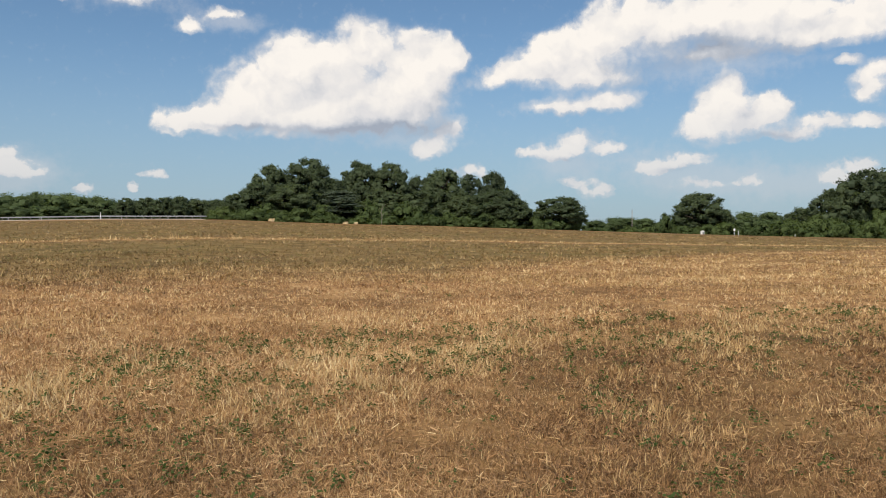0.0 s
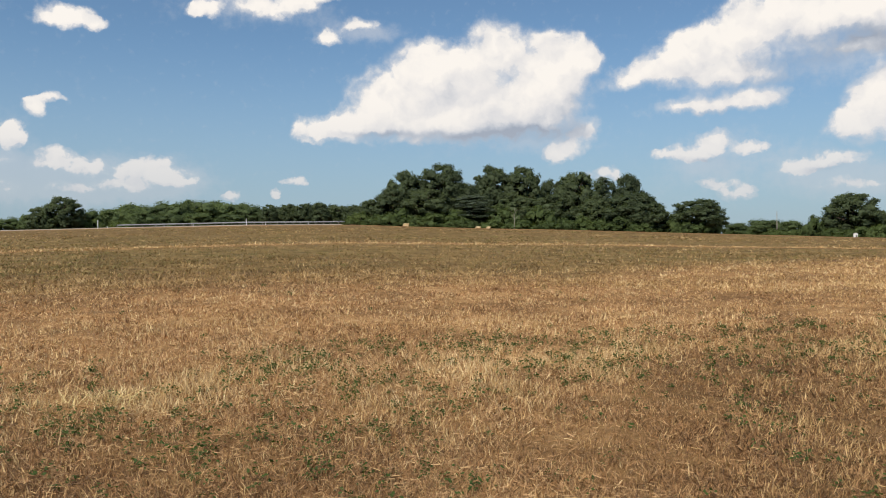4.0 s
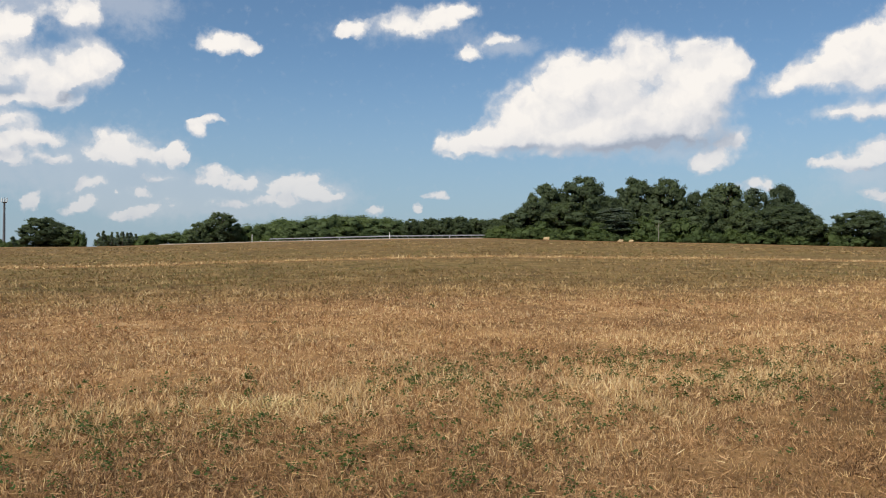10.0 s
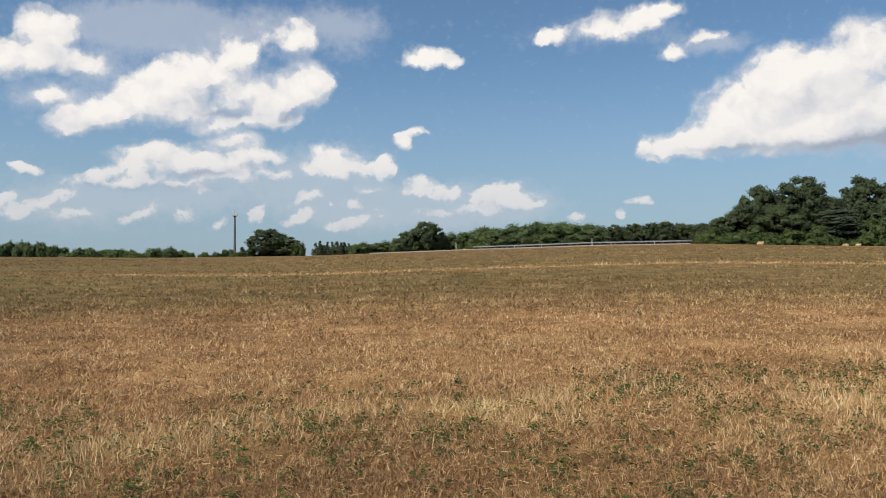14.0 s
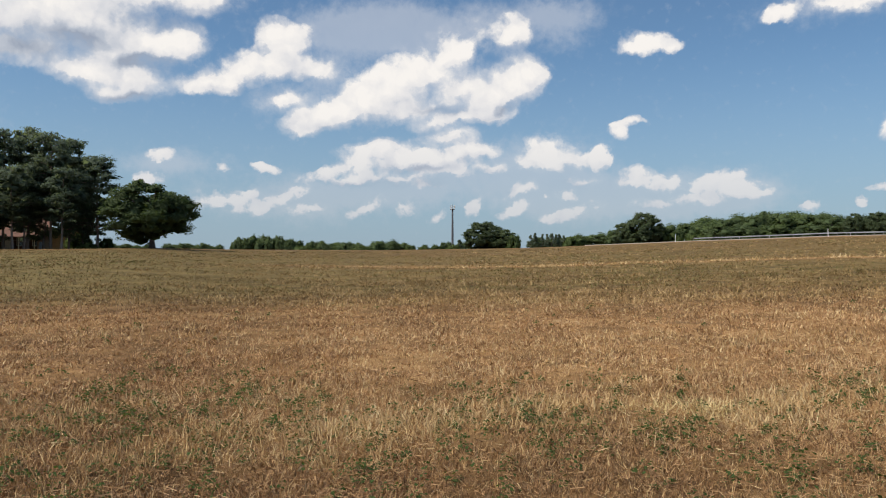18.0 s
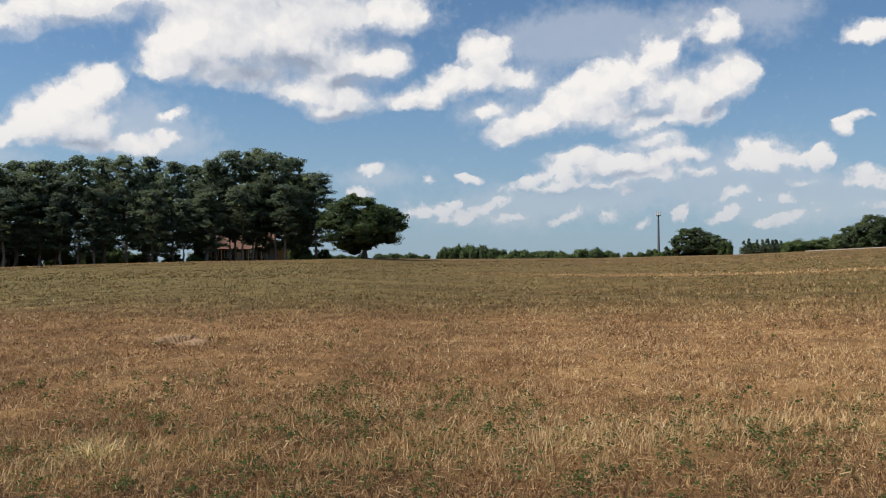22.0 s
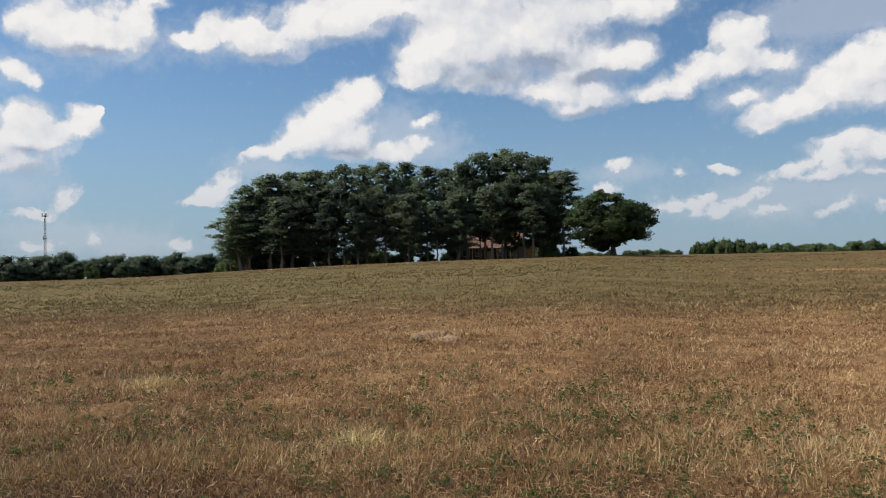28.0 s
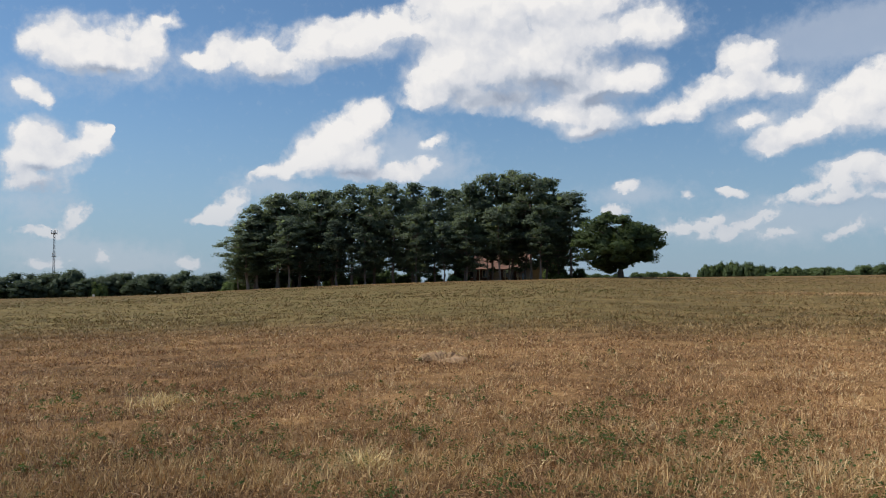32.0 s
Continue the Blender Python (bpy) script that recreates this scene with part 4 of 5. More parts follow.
plant("right", [
    ('f', -10.3, 1.98, 11.4, 340), ('f', -11.8, 2.20, 14.1, 340), ('f', -13.4, 2.07, 12.7, 345), ('b', -16.9, 3.75, 15.4, 235),
    ('s', -14.8, 2.35, 7.0, 232), ('b', -18.1, 2.63, 8.8, 238), ('f', -19.5, 2.39, 11.3, 260), ('f', -21.2, 2.37, 10.5, 262),
    ('b', -23.0, 2.62, 10.1, 232), ('b', -24.6, 3.69, 11.5, 228), ('b', -26.5, 4.86, 16.4, 222), ('b', -27.9, 5.00, 15.1, 225),
    ('b', -25.6, 4.08, 12.5, 220), ('s', -23.7, 2.11, 8.6, 215), ('s', -25.9, 1.80, 9.2, 212), ('f', -20.4, 2.17, 10.0, 250),
    ('s', -16.1, 1.56, 9.2, 228), ('s', -22.0, 1.96, 9.0, 224), ('s', -20.0, 1.52, 7.6, 226), ('s', -12.6, 1.52, 12.1, 300)])
plant("right", [
    ('s', -10.4, 1.46, 12.1, 300), ('s', -27.4, 2.38, 9.9, 212), ('s', -24.6, 1.92, 9.9, 212), ('s', -18.3, 1.76, 9.1, 226),
    ('s', -17.3, 1.63, 7.6, 226), ('s', -21.0, 1.73, 9.1, 226), ('s', -14.1, 1.51, 7.9, 236), ('s', -23.0, 1.70, 8.6, 214),
    ('s', -26.9, 1.64, 8.4, 208), ('b', -29.5, 4.66, 16.5, 224), ('b', -31.5, 4.24, 16.8, 228)])
plant("wood", [
    ('c', 40.3, 2.24, 3.2, 300), ('c', 39.8, 2.17, 3.2, 302), ('c', 39.2, 2.21, 3.6, 300), ('c', 38.7, 2.15, 3.7, 304),
    ('f', 37.3, 2.20, 8.3, 310), ('f', 36.2, 2.29, 8.4, 312), ('f', 35.2, 2.45, 6.1, 306), ('b', 34.4, 2.99, 8.4, 300),
    ('b', 33.1, 3.61, 13.2, 298), ('f', 31.7, 2.86, 9.2, 306), ('f', 30.6, 2.87, 9.4, 312), ('f', 29.3, 3.18, 10.6, 318),
    ('f', 27.8, 3.34, 11.9, 322), ('f', 26.3, 3.46, 11.9, 324), ('f', 24.7, 3.54, 12.0, 325), ('f', 23.2, 3.43, 12.0, 325),
    ('f', 21.9, 3.27, 9.7, 322), ('b', 20.6, 3.31, 8.5, 318), ('b', 19.4, 3.38, 8.5, 318), ('b', 18.3, 3.41, 9.3, 316)])
plant("wood", [
    ('b', 17.2, 3.52, 9.3, 316), ('b', 16.1, 3.32, 9.4, 318), ('b', 15.0, 3.31, 9.3, 316), ('b', 13.9, 3.23, 9.4, 320),
    ('f', 28.5, 2.80, 10.2, 305), ('f', 26.8, 2.73, 11.3, 306), ('f', 24.9, 2.74, 11.3, 306), ('f', 23.0, 2.67, 11.3, 306),
    ('f', 33.7, 2.69, 9.0, 300), ('s', 37.8, 1.97, 8.0, 300), ('s', 31.4, 2.21, 9.1, 302), ('s', 29.9, 2.18, 9.0, 300),
    ('f', 40.1, 1.98, 8.3, 308), ('f', 38.8, 1.99, 8.3, 308), ('c', 40.6, 2.12, 3.2, 303), ('c', 39.5, 2.17, 3.2, 301),
    ('c', 38.9, 2.14, 3.2, 300), ('c', 38.4, 2.07, 3.2, 302), ('f', 37.8, 2.08, 8.3, 308), ('f', 28.9, 3.34, 11.2, 335)])
plant("wood", [
    ('f', 27.2, 3.46, 11.2, 335), ('f', 25.5, 3.58, 11.3, 336), ('f', 24.0, 3.54, 11.3, 336), ('f', 22.4, 3.43, 11.3, 336),
    ('f', 29.9, 3.03, 10.1, 335), ('f', 21.1, 3.20, 9.0, 335), ('d', 20.0, 3.27, 8.8, 330), ('d', 18.9, 3.34, 8.8, 330),
    ('d', 17.8, 3.41, 8.8, 330), ('d', 16.6, 3.40, 8.8, 330), ('d', 15.5, 3.32, 8.8, 330), ('d', 14.5, 3.23, 8.8, 330),
    ('d', 32.2, 2.70, 8.6, 320)])
plant("mast", [
    ('b', 43.7, 3.07, 12.9, 240), ('b', 42.4, 2.50, 8.7, 236), ('s', 41.7, 2.22, 4.7, 232), ('h', 55.3, 1.69, 5.8, 330),
    ('h', 54.6, 1.70, 5.5, 330), ('h', 54.9, 1.56, 5.0, 330), ('h', 53.7, 1.62, 7.8, 335), ('h', 52.8, 1.65, 7.4, 335),
    ('h', 53.2, 1.53, 6.7, 335), ('h', 54.4, 1.47, 6.4, 330), ('h', 53.6, 1.43, 6.1, 330), ('h', 54.0, 1.34, 5.5, 330),
    ('h', 50.9, 1.74, 7.7, 330), ('h', 49.9, 1.82, 7.3, 330), ('h', 50.3, 1.65, 6.6, 330), ('h', 49.9, 1.58, 6.5, 334),
    ('h', 49.1, 1.61, 6.2, 334), ('h', 49.5, 1.52, 5.6, 334), ('h', 51.9, 1.37, 6.4, 330), ('h', 51.1, 1.40, 6.1, 330)])
plant("mast", [
    ('h', 51.5, 1.31, 5.5, 330), ('s', 48.7, 1.46, 4.2, 260), ('s', 47.8, 1.47, 4.2, 260), ('s', 47.0, 1.48, 4.2, 260),
    ('h', 46.5, 1.67, 2.2, 262), ('h', 46.1, 1.69, 2.1, 262), ('h', 46.3, 1.60, 1.9, 262), ('s', 45.8, 1.50, 4.1, 258),
    ('h', 45.3, 1.72, 3.5, 300), ('h', 44.8, 1.73, 3.3, 300), ('h', 45.1, 1.58, 3.0, 300), ('c', 45.4, 1.80, 3.2, 262)])
plant("hedge", [
    ('h', 60.0, 1.94, 4.9, 330), ('h', 59.3, 1.96, 4.6, 330), ('h', 59.6, 1.86, 4.2, 330), ('h', 59.1, 2.13, 4.4, 334),
    ('h', 58.5, 2.13, 4.2, 334), ('h', 58.8, 1.98, 3.8, 334), ('h', 58.3, 2.06, 5.2, 332), ('h', 57.5, 2.06, 4.9, 332),
    ('h', 57.9, 1.91, 4.4, 332), ('h', 57.4, 1.87, 4.4, 330), ('h', 56.7, 1.86, 4.1, 330), ('h', 57.0, 1.76, 3.8, 330),
    ('h', 58.8, 1.72, 3.8, 326), ('h', 58.2, 1.79, 3.6, 326), ('h', 58.5, 1.64, 3.3, 326), ('h', 60.3, 1.75, 3.8, 328),
    ('h', 59.7, 1.78, 3.6, 328), ('h', 60.0, 1.64, 3.3, 328), ('h', 57.0, 1.76, 5.1, 330), ('h', 56.2, 1.74, 4.9, 330)])
plant("hedge", [
    ('h', 56.6, 1.65, 4.4, 330), ('h', 55.4, 1.69, 4.1, 330), ('h', 54.8, 1.71, 3.9, 330), ('h', 55.1, 1.61, 3.5, 330),
    ('h', 54.1, 1.54, 5.2, 334), ('h', 53.4, 1.60, 4.9, 334), ('h', 53.7, 1.42, 4.5, 334), ('h', 53.0, 1.62, 5.8, 330),
    ('h', 52.2, 1.62, 5.5, 330), ('h', 52.6, 1.50, 5.0, 330), ('h', 67.9, 1.44, 6.6, 340), ('h', 67.0, 1.41, 6.3, 340),
    ('h', 67.4, 1.29, 5.7, 340), ('h', 64.5, 1.46, 5.9, 338), ('h', 63.6, 1.48, 5.6, 338), ('h', 64.0, 1.39, 5.1, 338),
    ('h', 63.2, 1.47, 5.9, 340), ('h', 62.4, 1.53, 5.6, 340), ('h', 62.8, 1.36, 5.1, 340), ('h', 62.0, 1.40, 4.6, 340)])
plant("hedge", [
    ('h', 61.3, 1.41, 4.4, 340), ('h', 61.7, 1.29, 4.0, 340), ('h', 69.5, 1.50, 6.6, 340), ('h', 68.6, 1.45, 6.3, 340),
    ('h', 69.0, 1.36, 5.7, 340), ('h', 66.4, 1.34, 5.3, 338), ('h', 65.7, 1.35, 5.0, 338), ('h', 66.0, 1.23, 4.5, 338),
    ('s', 52.0, 1.43, 8.7, 325), ('s', 55.8, 1.42, 10.8, 322)])
plant("pines", [
    ('l', 90.3, 5.09, 9.0, 158), ('l', 89.7, 6.08, 7.5, 160), ('l', 88.4, 6.76, 8.0, 160), ('l', 87.0, 7.01, 7.7, 164),
    ('l', 85.7, 7.14, 7.4, 158), ('k', 84.8, 6.82, 6.1, 166), ('l', 83.5, 7.51, 6.1, 156), ('l', 82.0, 7.45, 6.5, 162),
    ('l', 80.7, 7.65, 6.1, 158), ('l', 79.4, 7.62, 6.0, 164), ('l', 77.9, 7.36, 5.4, 160), ('k', 76.5, 7.17, 5.8, 166),
    ('l', 75.2, 7.77, 6.0, 162), ('l', 74.0, 8.29, 6.0, 164), ('k', 72.7, 8.46, 6.7, 166), ('l', 71.4, 8.26, 6.0, 162),
    ('k', 70.4, 7.86, 5.1, 168), ('l', 68.8, 6.89, 6.8, 164), ('k', 69.6, 6.79, 5.1, 170), ('k', 89.2, 5.47, 6.9, 172)])
plant("pines", [
    ('k', 87.4, 5.86, 7.0, 174), ('k', 85.9, 6.07, 7.1, 176), ('k', 82.0, 6.40, 6.5, 176), ('k', 79.2, 6.26, 6.6, 178),
    ('l', 87.7, 5.31, 5.2, 154), ('l', 84.5, 5.15, 4.6, 154), ('l', 82.6, 5.35, 4.6, 153), ('l', 79.2, 5.55, 4.6, 153),
    ('l', 77.3, 4.97, 4.2, 155), ('l', 75.8, 5.72, 4.7, 155), ('l', 73.5, 6.09, 5.3, 157), ('l', 70.8, 6.05, 5.3, 157),
    ('k', 74.6, 6.67, 6.2, 184), ('k', 72.3, 6.83, 6.2, 186), ('k', 70.0, 6.42, 6.2, 184), ('k', 89.9, 4.18, 6.8, 168),
    ('l', 90.9, 3.62, 4.9, 163), ('l', 75.9, 5.72, 4.8, 160), ('l', 74.3, 5.14, 4.9, 162), ('l', 72.9, 5.32, 4.9, 161)])
plant("pines", [
    ('l', 71.8, 5.69, 5.0, 165), ('s', 76.6, 1.34, 3.1, 152), ('s', 68.2, 1.82, 2.8, 165), ('s', 69.3, 1.45, 3.2, 158),
    ('s', 89.5, 1.62, 5.4, 178), ('s', 86.3, 1.60, 5.4, 180), ('s', 83.0, 1.59, 5.5, 182), ('s', 77.9, 1.47, 4.8, 180),
    ('s', 87.9, 1.98, 6.0, 180), ('s', 90.9, 1.33, 4.7, 176), ('s', 87.0, 1.38, 4.7, 176), ('s', 83.9, 1.37, 4.8, 178),
    ('s', 80.4, 1.34, 4.8, 178), ('s', 84.7, 1.89, 6.1, 182), ('s', 81.3, 1.88, 6.2, 184), ('s', 79.6, 1.71, 4.9, 182),
    ('s', 76.2, 1.84, 4.5, 168), ('s', 69.7, 2.03, 5.8, 172), ('s', 89.2, 1.39, 4.6, 172), ('s', 82.1, 1.28, 4.6, 173)])
plant("oak", [
    ('o', 65.5, 5.46, 15.6, 155)])
plant("left", [
    ('d', 104.4, 1.57, 10.8, 288), ('d', 106.1, 1.62, 11.7, 290), ('d', 107.3, 1.41, 9.8, 292), ('d', 103.1, 1.51, 7.8, 292),
    ('d', 102.3, 1.65, 10.4, 288), ('d', 100.9, 1.84, 7.0, 292), ('d', 101.5, 1.38, 7.6, 284), ('d', 99.9, 1.32, 7.4, 290),
    ('d', 99.0, 1.46, 8.4, 286), ('d', 98.1, 1.61, 10.0, 288), ('d', 97.2, 1.47, 7.0, 292), ('d', 96.3, 1.62, 9.6, 286),
    ('d', 95.2, 1.33, 7.0, 290), ('d', 94.5, 1.77, 9.6, 286), ('d', 93.5, 1.48, 6.6, 290), ('d', 92.5, 1.63, 9.1, 284),
    ('d', 91.6, 1.41, 6.5, 286), ('d', 100.4, 1.18, 8.3, 282), ('d', 103.6, 1.16, 8.3, 282), ('d', 97.3, 1.11, 7.5, 280)])
plant("left", [
    ('d', 93.7, 1.12, 7.4, 278), ('s', 90.8, 1.19, 8.0, 272), ('s', 91.5, 0.97, 7.2, 268), ('s', 90.1, 1.04, 7.2, 268),
    ('s', 99.5, 0.90, 7.5, 280)])

for kinds in KINDS.values():
    for t in kinds:
        for o in list(t.children_recursive) + [t]:
            bpy.data.objects.remove(o)

# ---------------------------------------------------------------- road on the brow
def ribbon(name, mat, lo, hi, up0, up1, label, category, kind="structure", thick=0.35):
    """A strip across the view, from az 10 to 36, between two distances past the road's line, as a slab."""
    bm = bmesh.new()
    rows_ = []
    for a in np.arange(10.0, 37.01, 0.5):
        d = np.interp(a, [10, 16, 22, 30, 37], [222, 218, 226, 258, 300])
        p0, p1 = polar(a, d + lo), polar(a, d + hi)
        z0, z1 = ROAD_Z(a, d) + up0, ROAD_Z(a, d) + up1
        rows_.append([bm.verts.new((*p0, z0)), bm.verts.new((*p1, z1)), bm.verts.new((*p1, z1 - thick)), bm.verts.new((*p0, z0 - thick))])
    for p, q in zip(rows_, rows_[1:]):
        for k in range(4):
            bm.faces.new((p[k], p[(k + 1) % 4], q[(k + 1) % 4], q[k]))
    bm.faces.new(rows_[0])
    bm.faces.new(rows_[-1][::-1])
    bmesh.ops.recalc_face_normals(bm, faces=bm.faces)
    return tagged(part(name, bm, mat), label, category, kind=kind)


def ROAD_Z(a, d):
    return EYE + d * math.tan(radians(float(np.interp(a, AZ_, RISE)) + 0.035))


def road_at(a):
    return float(np.interp(a, [10, 16, 22, 30, 37], [222, 218, 226, 258, 300]))


ribbon("verge", M_GRAVEL, -3.5, -0.6, -0.45, 0.0, "pale dry gravel verge beside the road", "verge", thick=1.0)
ribbon("road", M_ASPHALT, -0.6, 7.0, 0.02, 0.16, "grey asphalt road on a low bank", "road", thick=1.2)

rail = thing("guard_rail", *polar(20, road_at(20) + 7.2), 0, "galvanized steel guard rail on posts along the road", "guard rail")
inv = rail.matrix_world.inverted()
bm = bmesh.new()
prev = None
post_me = None
for a in np.arange(12.0, 30.01, 0.5):
    d = road_at(a) + 7.2
    x, y = polar(a, d)
    z = ROAD_Z(a, d) + 0.1
    prof = [(0.0, 0.42), (-0.05, 0.48), (0.0, 0.58), (-0.05, 0.68), (0.0, 0.74), (0.03, 0.74), (0.03, 0.42)]
    ux, uy = polar(a, 1)
    ring = [bm.verts.new(inv @ Vector((x + ux * o, y + uy * o, z + h))) for o, h in prof]
    if prev:
        for k in range(len(ring)):
            bm.faces.new((prev[k], prev[(k + 1) % len(ring)], ring[(k + 1) % len(ring)], ring[k]))
    prev = ring
    if post_me is None:
        pb = bmesh.new()
        box(pb, -0.06, 0.06, -0.08, 0.08, -0.6, 0.72, 0.01)
        post_me = bpy.data.meshes.new("post")
        pb.to_mesh(post_me)
        pb.free()
        post_me.materials.append(M_WOODPOLE)
    po = part("post", post_me, None, rail)
    po.matrix_local = inv @ pose(x + ux * 0.13, y + uy * 0.13, z, 0, 0, a)
part("beam", bm, M_STEEL, rail)


def marker_post(a, d, high, wide, label):
    x, y = polar(a, d)
    z = ROAD_Z(a, d) - 0.25 if 10 < a < 37 else float(land(x, y))
    t = thing("marker_post", x, y, z - 0.2, label, "post", "white posts by the road")
    bm = bmesh.new()
    tube(bm, [(0, 0, 0, wide), (0, 0, high + 0.1, wide), (0, 0, high + 0.2, wide * 0.55)], 8)
    part("shaft", bm, M_WHITE, t)
    bm = bmesh.new()
    tube(bm, [(0, 0, high - 0.15, wide * 1.12), (0, 0, high - 0.02, wide * 1.12)], 8)
    part("band", bm, M_STEEL, t, "grey metal band")


marker_post(22.04, 221, 1.9, 0.10, "tall white post beside the grey road")
marker_post(31.15, 256, 2.5, 0.10, "tall white post beside the grey road")
for a in (20.8, 25.4, 27.2, 27.7, 30.6, 18.0):
    marker_post(a, road_at(a) - 1.0, 0.75, 0.09, "short white post beside the grey road")

# ---------------------------------------------------------------- masts


def antenna(parent, x, y, z, turn, high=2.2):
    bm = bmesh.new()
    box(bm, -0.18, 0.18, -0.10, 0.10, 0, high, 0.04)
    o = part("antenna", bm, M_WHITE, parent, "white panel antenna")
    o.matrix_local = pose(x, y, z, 0, 0, turn)


def pole_mast(a, d, top):
    x, y = polar(a, d)
    z = float(land(x, y))
    h = EYE + d * math.tan(radians(top)) - z
    t = thing("radio_mast", x, y, z, "slim grey steel mast with white antennas on top", "radio mast", turn=a)
    bm = bmesh.new()
    tube(bm, [(0, 0, 0, 0.85), (0, 0, h * 0.4, 0.72), (0, 0, h * 0.75, 0.6), (0, 0, h - 2.6, 0.5)], 12)
    part("pole", bm, M_MASTSTEEL, t)
    for k in range(4):
        bm = bmesh.new()
        tube(bm, [(0, 0, h * (0.2 + 0.2 * k), 0.92 - 0.09 * k), (0, 0, h * (0.2 + 0.2 * k) + 0.35, 0.92 - 0.09 * k)], 12)
        part("flange", bm, M_MASTSTEEL, t)
    bm = bmesh.new()
    tube(bm, [(0, 0, h - 3.3, 0.5), (0, 0, h - 2.9, 1.5), (0, 0, h - 2.7, 1.5)], 12)
    part("platform", bm, M_MASTSTEEL, t)
    for k in range(6):
        w = k * math.tau / 6 + 0.3
        antenna(t, math.cos(w) * 1.6, math.sin(w) * 1.6, h - 2.7, math.degrees(w) + 90, 2.6)
    bm = bmesh.new()
    tube(bm, [(0, 0, h - 2.7, 0.12), (0, 0, h + 0.6, 0.04)], 6)
    part("rod", bm, M_MASTSTEEL, t)


def lattice_mast(a, d, top):
    x, y = polar(a, d)
    z = float(land(x, y))
    h = EYE + d * math.tan(radians(top)) - z
    t = thing("lattice_tower", x, y, z, "grey steel lattice tower with antenna platforms", "radio mast", turn=a)
    wide = lambda q: 0.80 - 0.35 * q / h
    corner = lambda k, q: (math.cos(k * math.tau / 3) * wide(q), math.sin(k * math.tau / 3) * wide(q), q)
    for k in range(3):
        bm = bmesh.new()
        tube(bm, [(*corner(k, 0), 0.13), (*corner(k, h - 1), 0.09)], 6)
        part("leg", bm, M_MASTSTEEL, t)
    q, step = 0.5, 1.5
    while q + step < h - 1:
        bm = bmesh.new()
        for k in range(3):
            tube(bm, [(*corner(k, q), 0.06), (*corner(k + 1, q + step), 0.06)], 4)
            tube(bm, [(*corner(k, q), 0.05), (*corner(k + 1, q), 0.05)], 4)
        part("brace", bm, M_MASTSTEEL, t)
        q += step
    for q, n_, r in ((h - 2.0, 5, 1.5), (h * 0.63, 3, 1.0), (h * 0.20, 2, 1.3)):
        bm = bmesh.new()
        tube(bm, [(0, 0, q - 0.35, 0.6), (0, 0, q - 0.2, r), (0, 0, q, r), (0, 0, q + 0.1, 0.5)], 12)
        part("platform", bm, M_MASTSTEEL, t)
        for k in range(n_):
            w = k * math.tau / n_ + 0.2
            antenna(t, math.cos(w) * r, math.sin(w) * r, q - 0.6, math.degrees(w) + 90)
    bm = bmesh.new()
    tube(bm, [(0, 0, h - 1.5, 0.06), (0, 0, h + 0.8, 0.03)], 5)
    part("rod", bm, M_MASTSTEEL, t)


pole_mast(45.86, 560, 4.12)
lattice_mast(102.05, 480, 4.15)

# ---------------------------------------------------------------- brick house among the pines
HOUSE_AZ, HOUSE_D = 72.5, 179.0
house = thing("house", *polar(HOUSE_AZ, HOUSE_D), None, "low red brick house with a brown shingle roof among pines", "house", turn=HOUSE_AZ)


def gable(parent, x0, x1, y0, y1, eave, ridge, along_x, wall_mat, roof_mat, over=0.5):
    """Four walls with gables and a roof of two slabs."""
    bm = bmesh.new()
    t = 0.25
    box(bm, x0, x1, y0, y0 + t, -0.3, eave)
    box(bm, x0, x1, y1 - t, y1, -0.3, eave)
    box(bm, x0, x0 + t, y0 + t, y1 - t, -0.3, eave)
    box(bm, x1 - t, x1, y0 + t, y1 - t, -0.3, eave)
    if along_x:
        mid_ = (y0 + y1) / 2
        for xa in (x0, x1 - t):
            f = [bm.verts.new(p) for p in ((xa, y0, eave), (xa, y1, eave), (xa, mid_, ridge), (xa + t, y0, eave), (xa + t, y1, eave), (xa + t, mid_, ridge))]
            for q in ((0, 2, 1), (3, 4, 5), (0, 3, 5, 2), (1, 2, 5, 4)):
                bm.faces.new([f[k] for k in q])
    else:
        mid_ = (x0 + x1) / 2
        for ya in (y0, y1 - t):
            f = [bm.verts.new(p) for p in ((x0, ya, eave), (x1, ya, eave), (mid_, ya, ridge), (x0, ya + t, eave), (x1, ya + t, eave), (mid_, ya + t, ridge))]
            for q in ((0, 1, 2), (3, 5, 4), (0, 2, 5, 3), (1, 4, 5, 2)):
                bm.faces.new([f[k] for k in q])
    wall = part("wall", bm, wall_mat, parent)
    for side in (0, 1):
        bm = bmesh.new()
        th = 0.16
        if along_x:
            e_ = (y0 - over) if side == 0 else (y1 + over)
            drop = (ridge - eave) / ((y1 - y0) / 2) * over
            low_, hi_ = (e_, eave - drop), (mid_, ridge)
            pts_ = [(x, y, z) for x in (x0 - over, x1 + over) for y, z in (low_, hi_)]
        else:
            e_ = (x0 - over) if side == 0 else (x1 + over)
            drop = (ridge - eave) / ((x1 - x0) / 2) * over
            low_, hi_ = (e_, eave - drop), (mid_, ridge)
            pts_ = [(x, y, z) for y in (y0 - over, y1 + over) for x, z in (low_, hi_)]
        v = [bm.verts.new((x, y, z + 0.02)) for x, y, z in pts_] + [bm.verts.new((x, y, z + 0.02 + th)) for x, y, z in pts_]
        for q in ((0, 1, 3, 2), (4, 6, 7, 5), (0, 2, 6, 4), (1, 5, 7, 3), (0, 4, 5, 1), (2, 3, 7, 6)):
            bm.faces.new([v[k] for k in q])
        bmesh.ops.recalc_face_normals(bm, faces=bm.faces)
        part("roof", bm, roof_mat, parent, "brown shingle roof slope")
    return wall


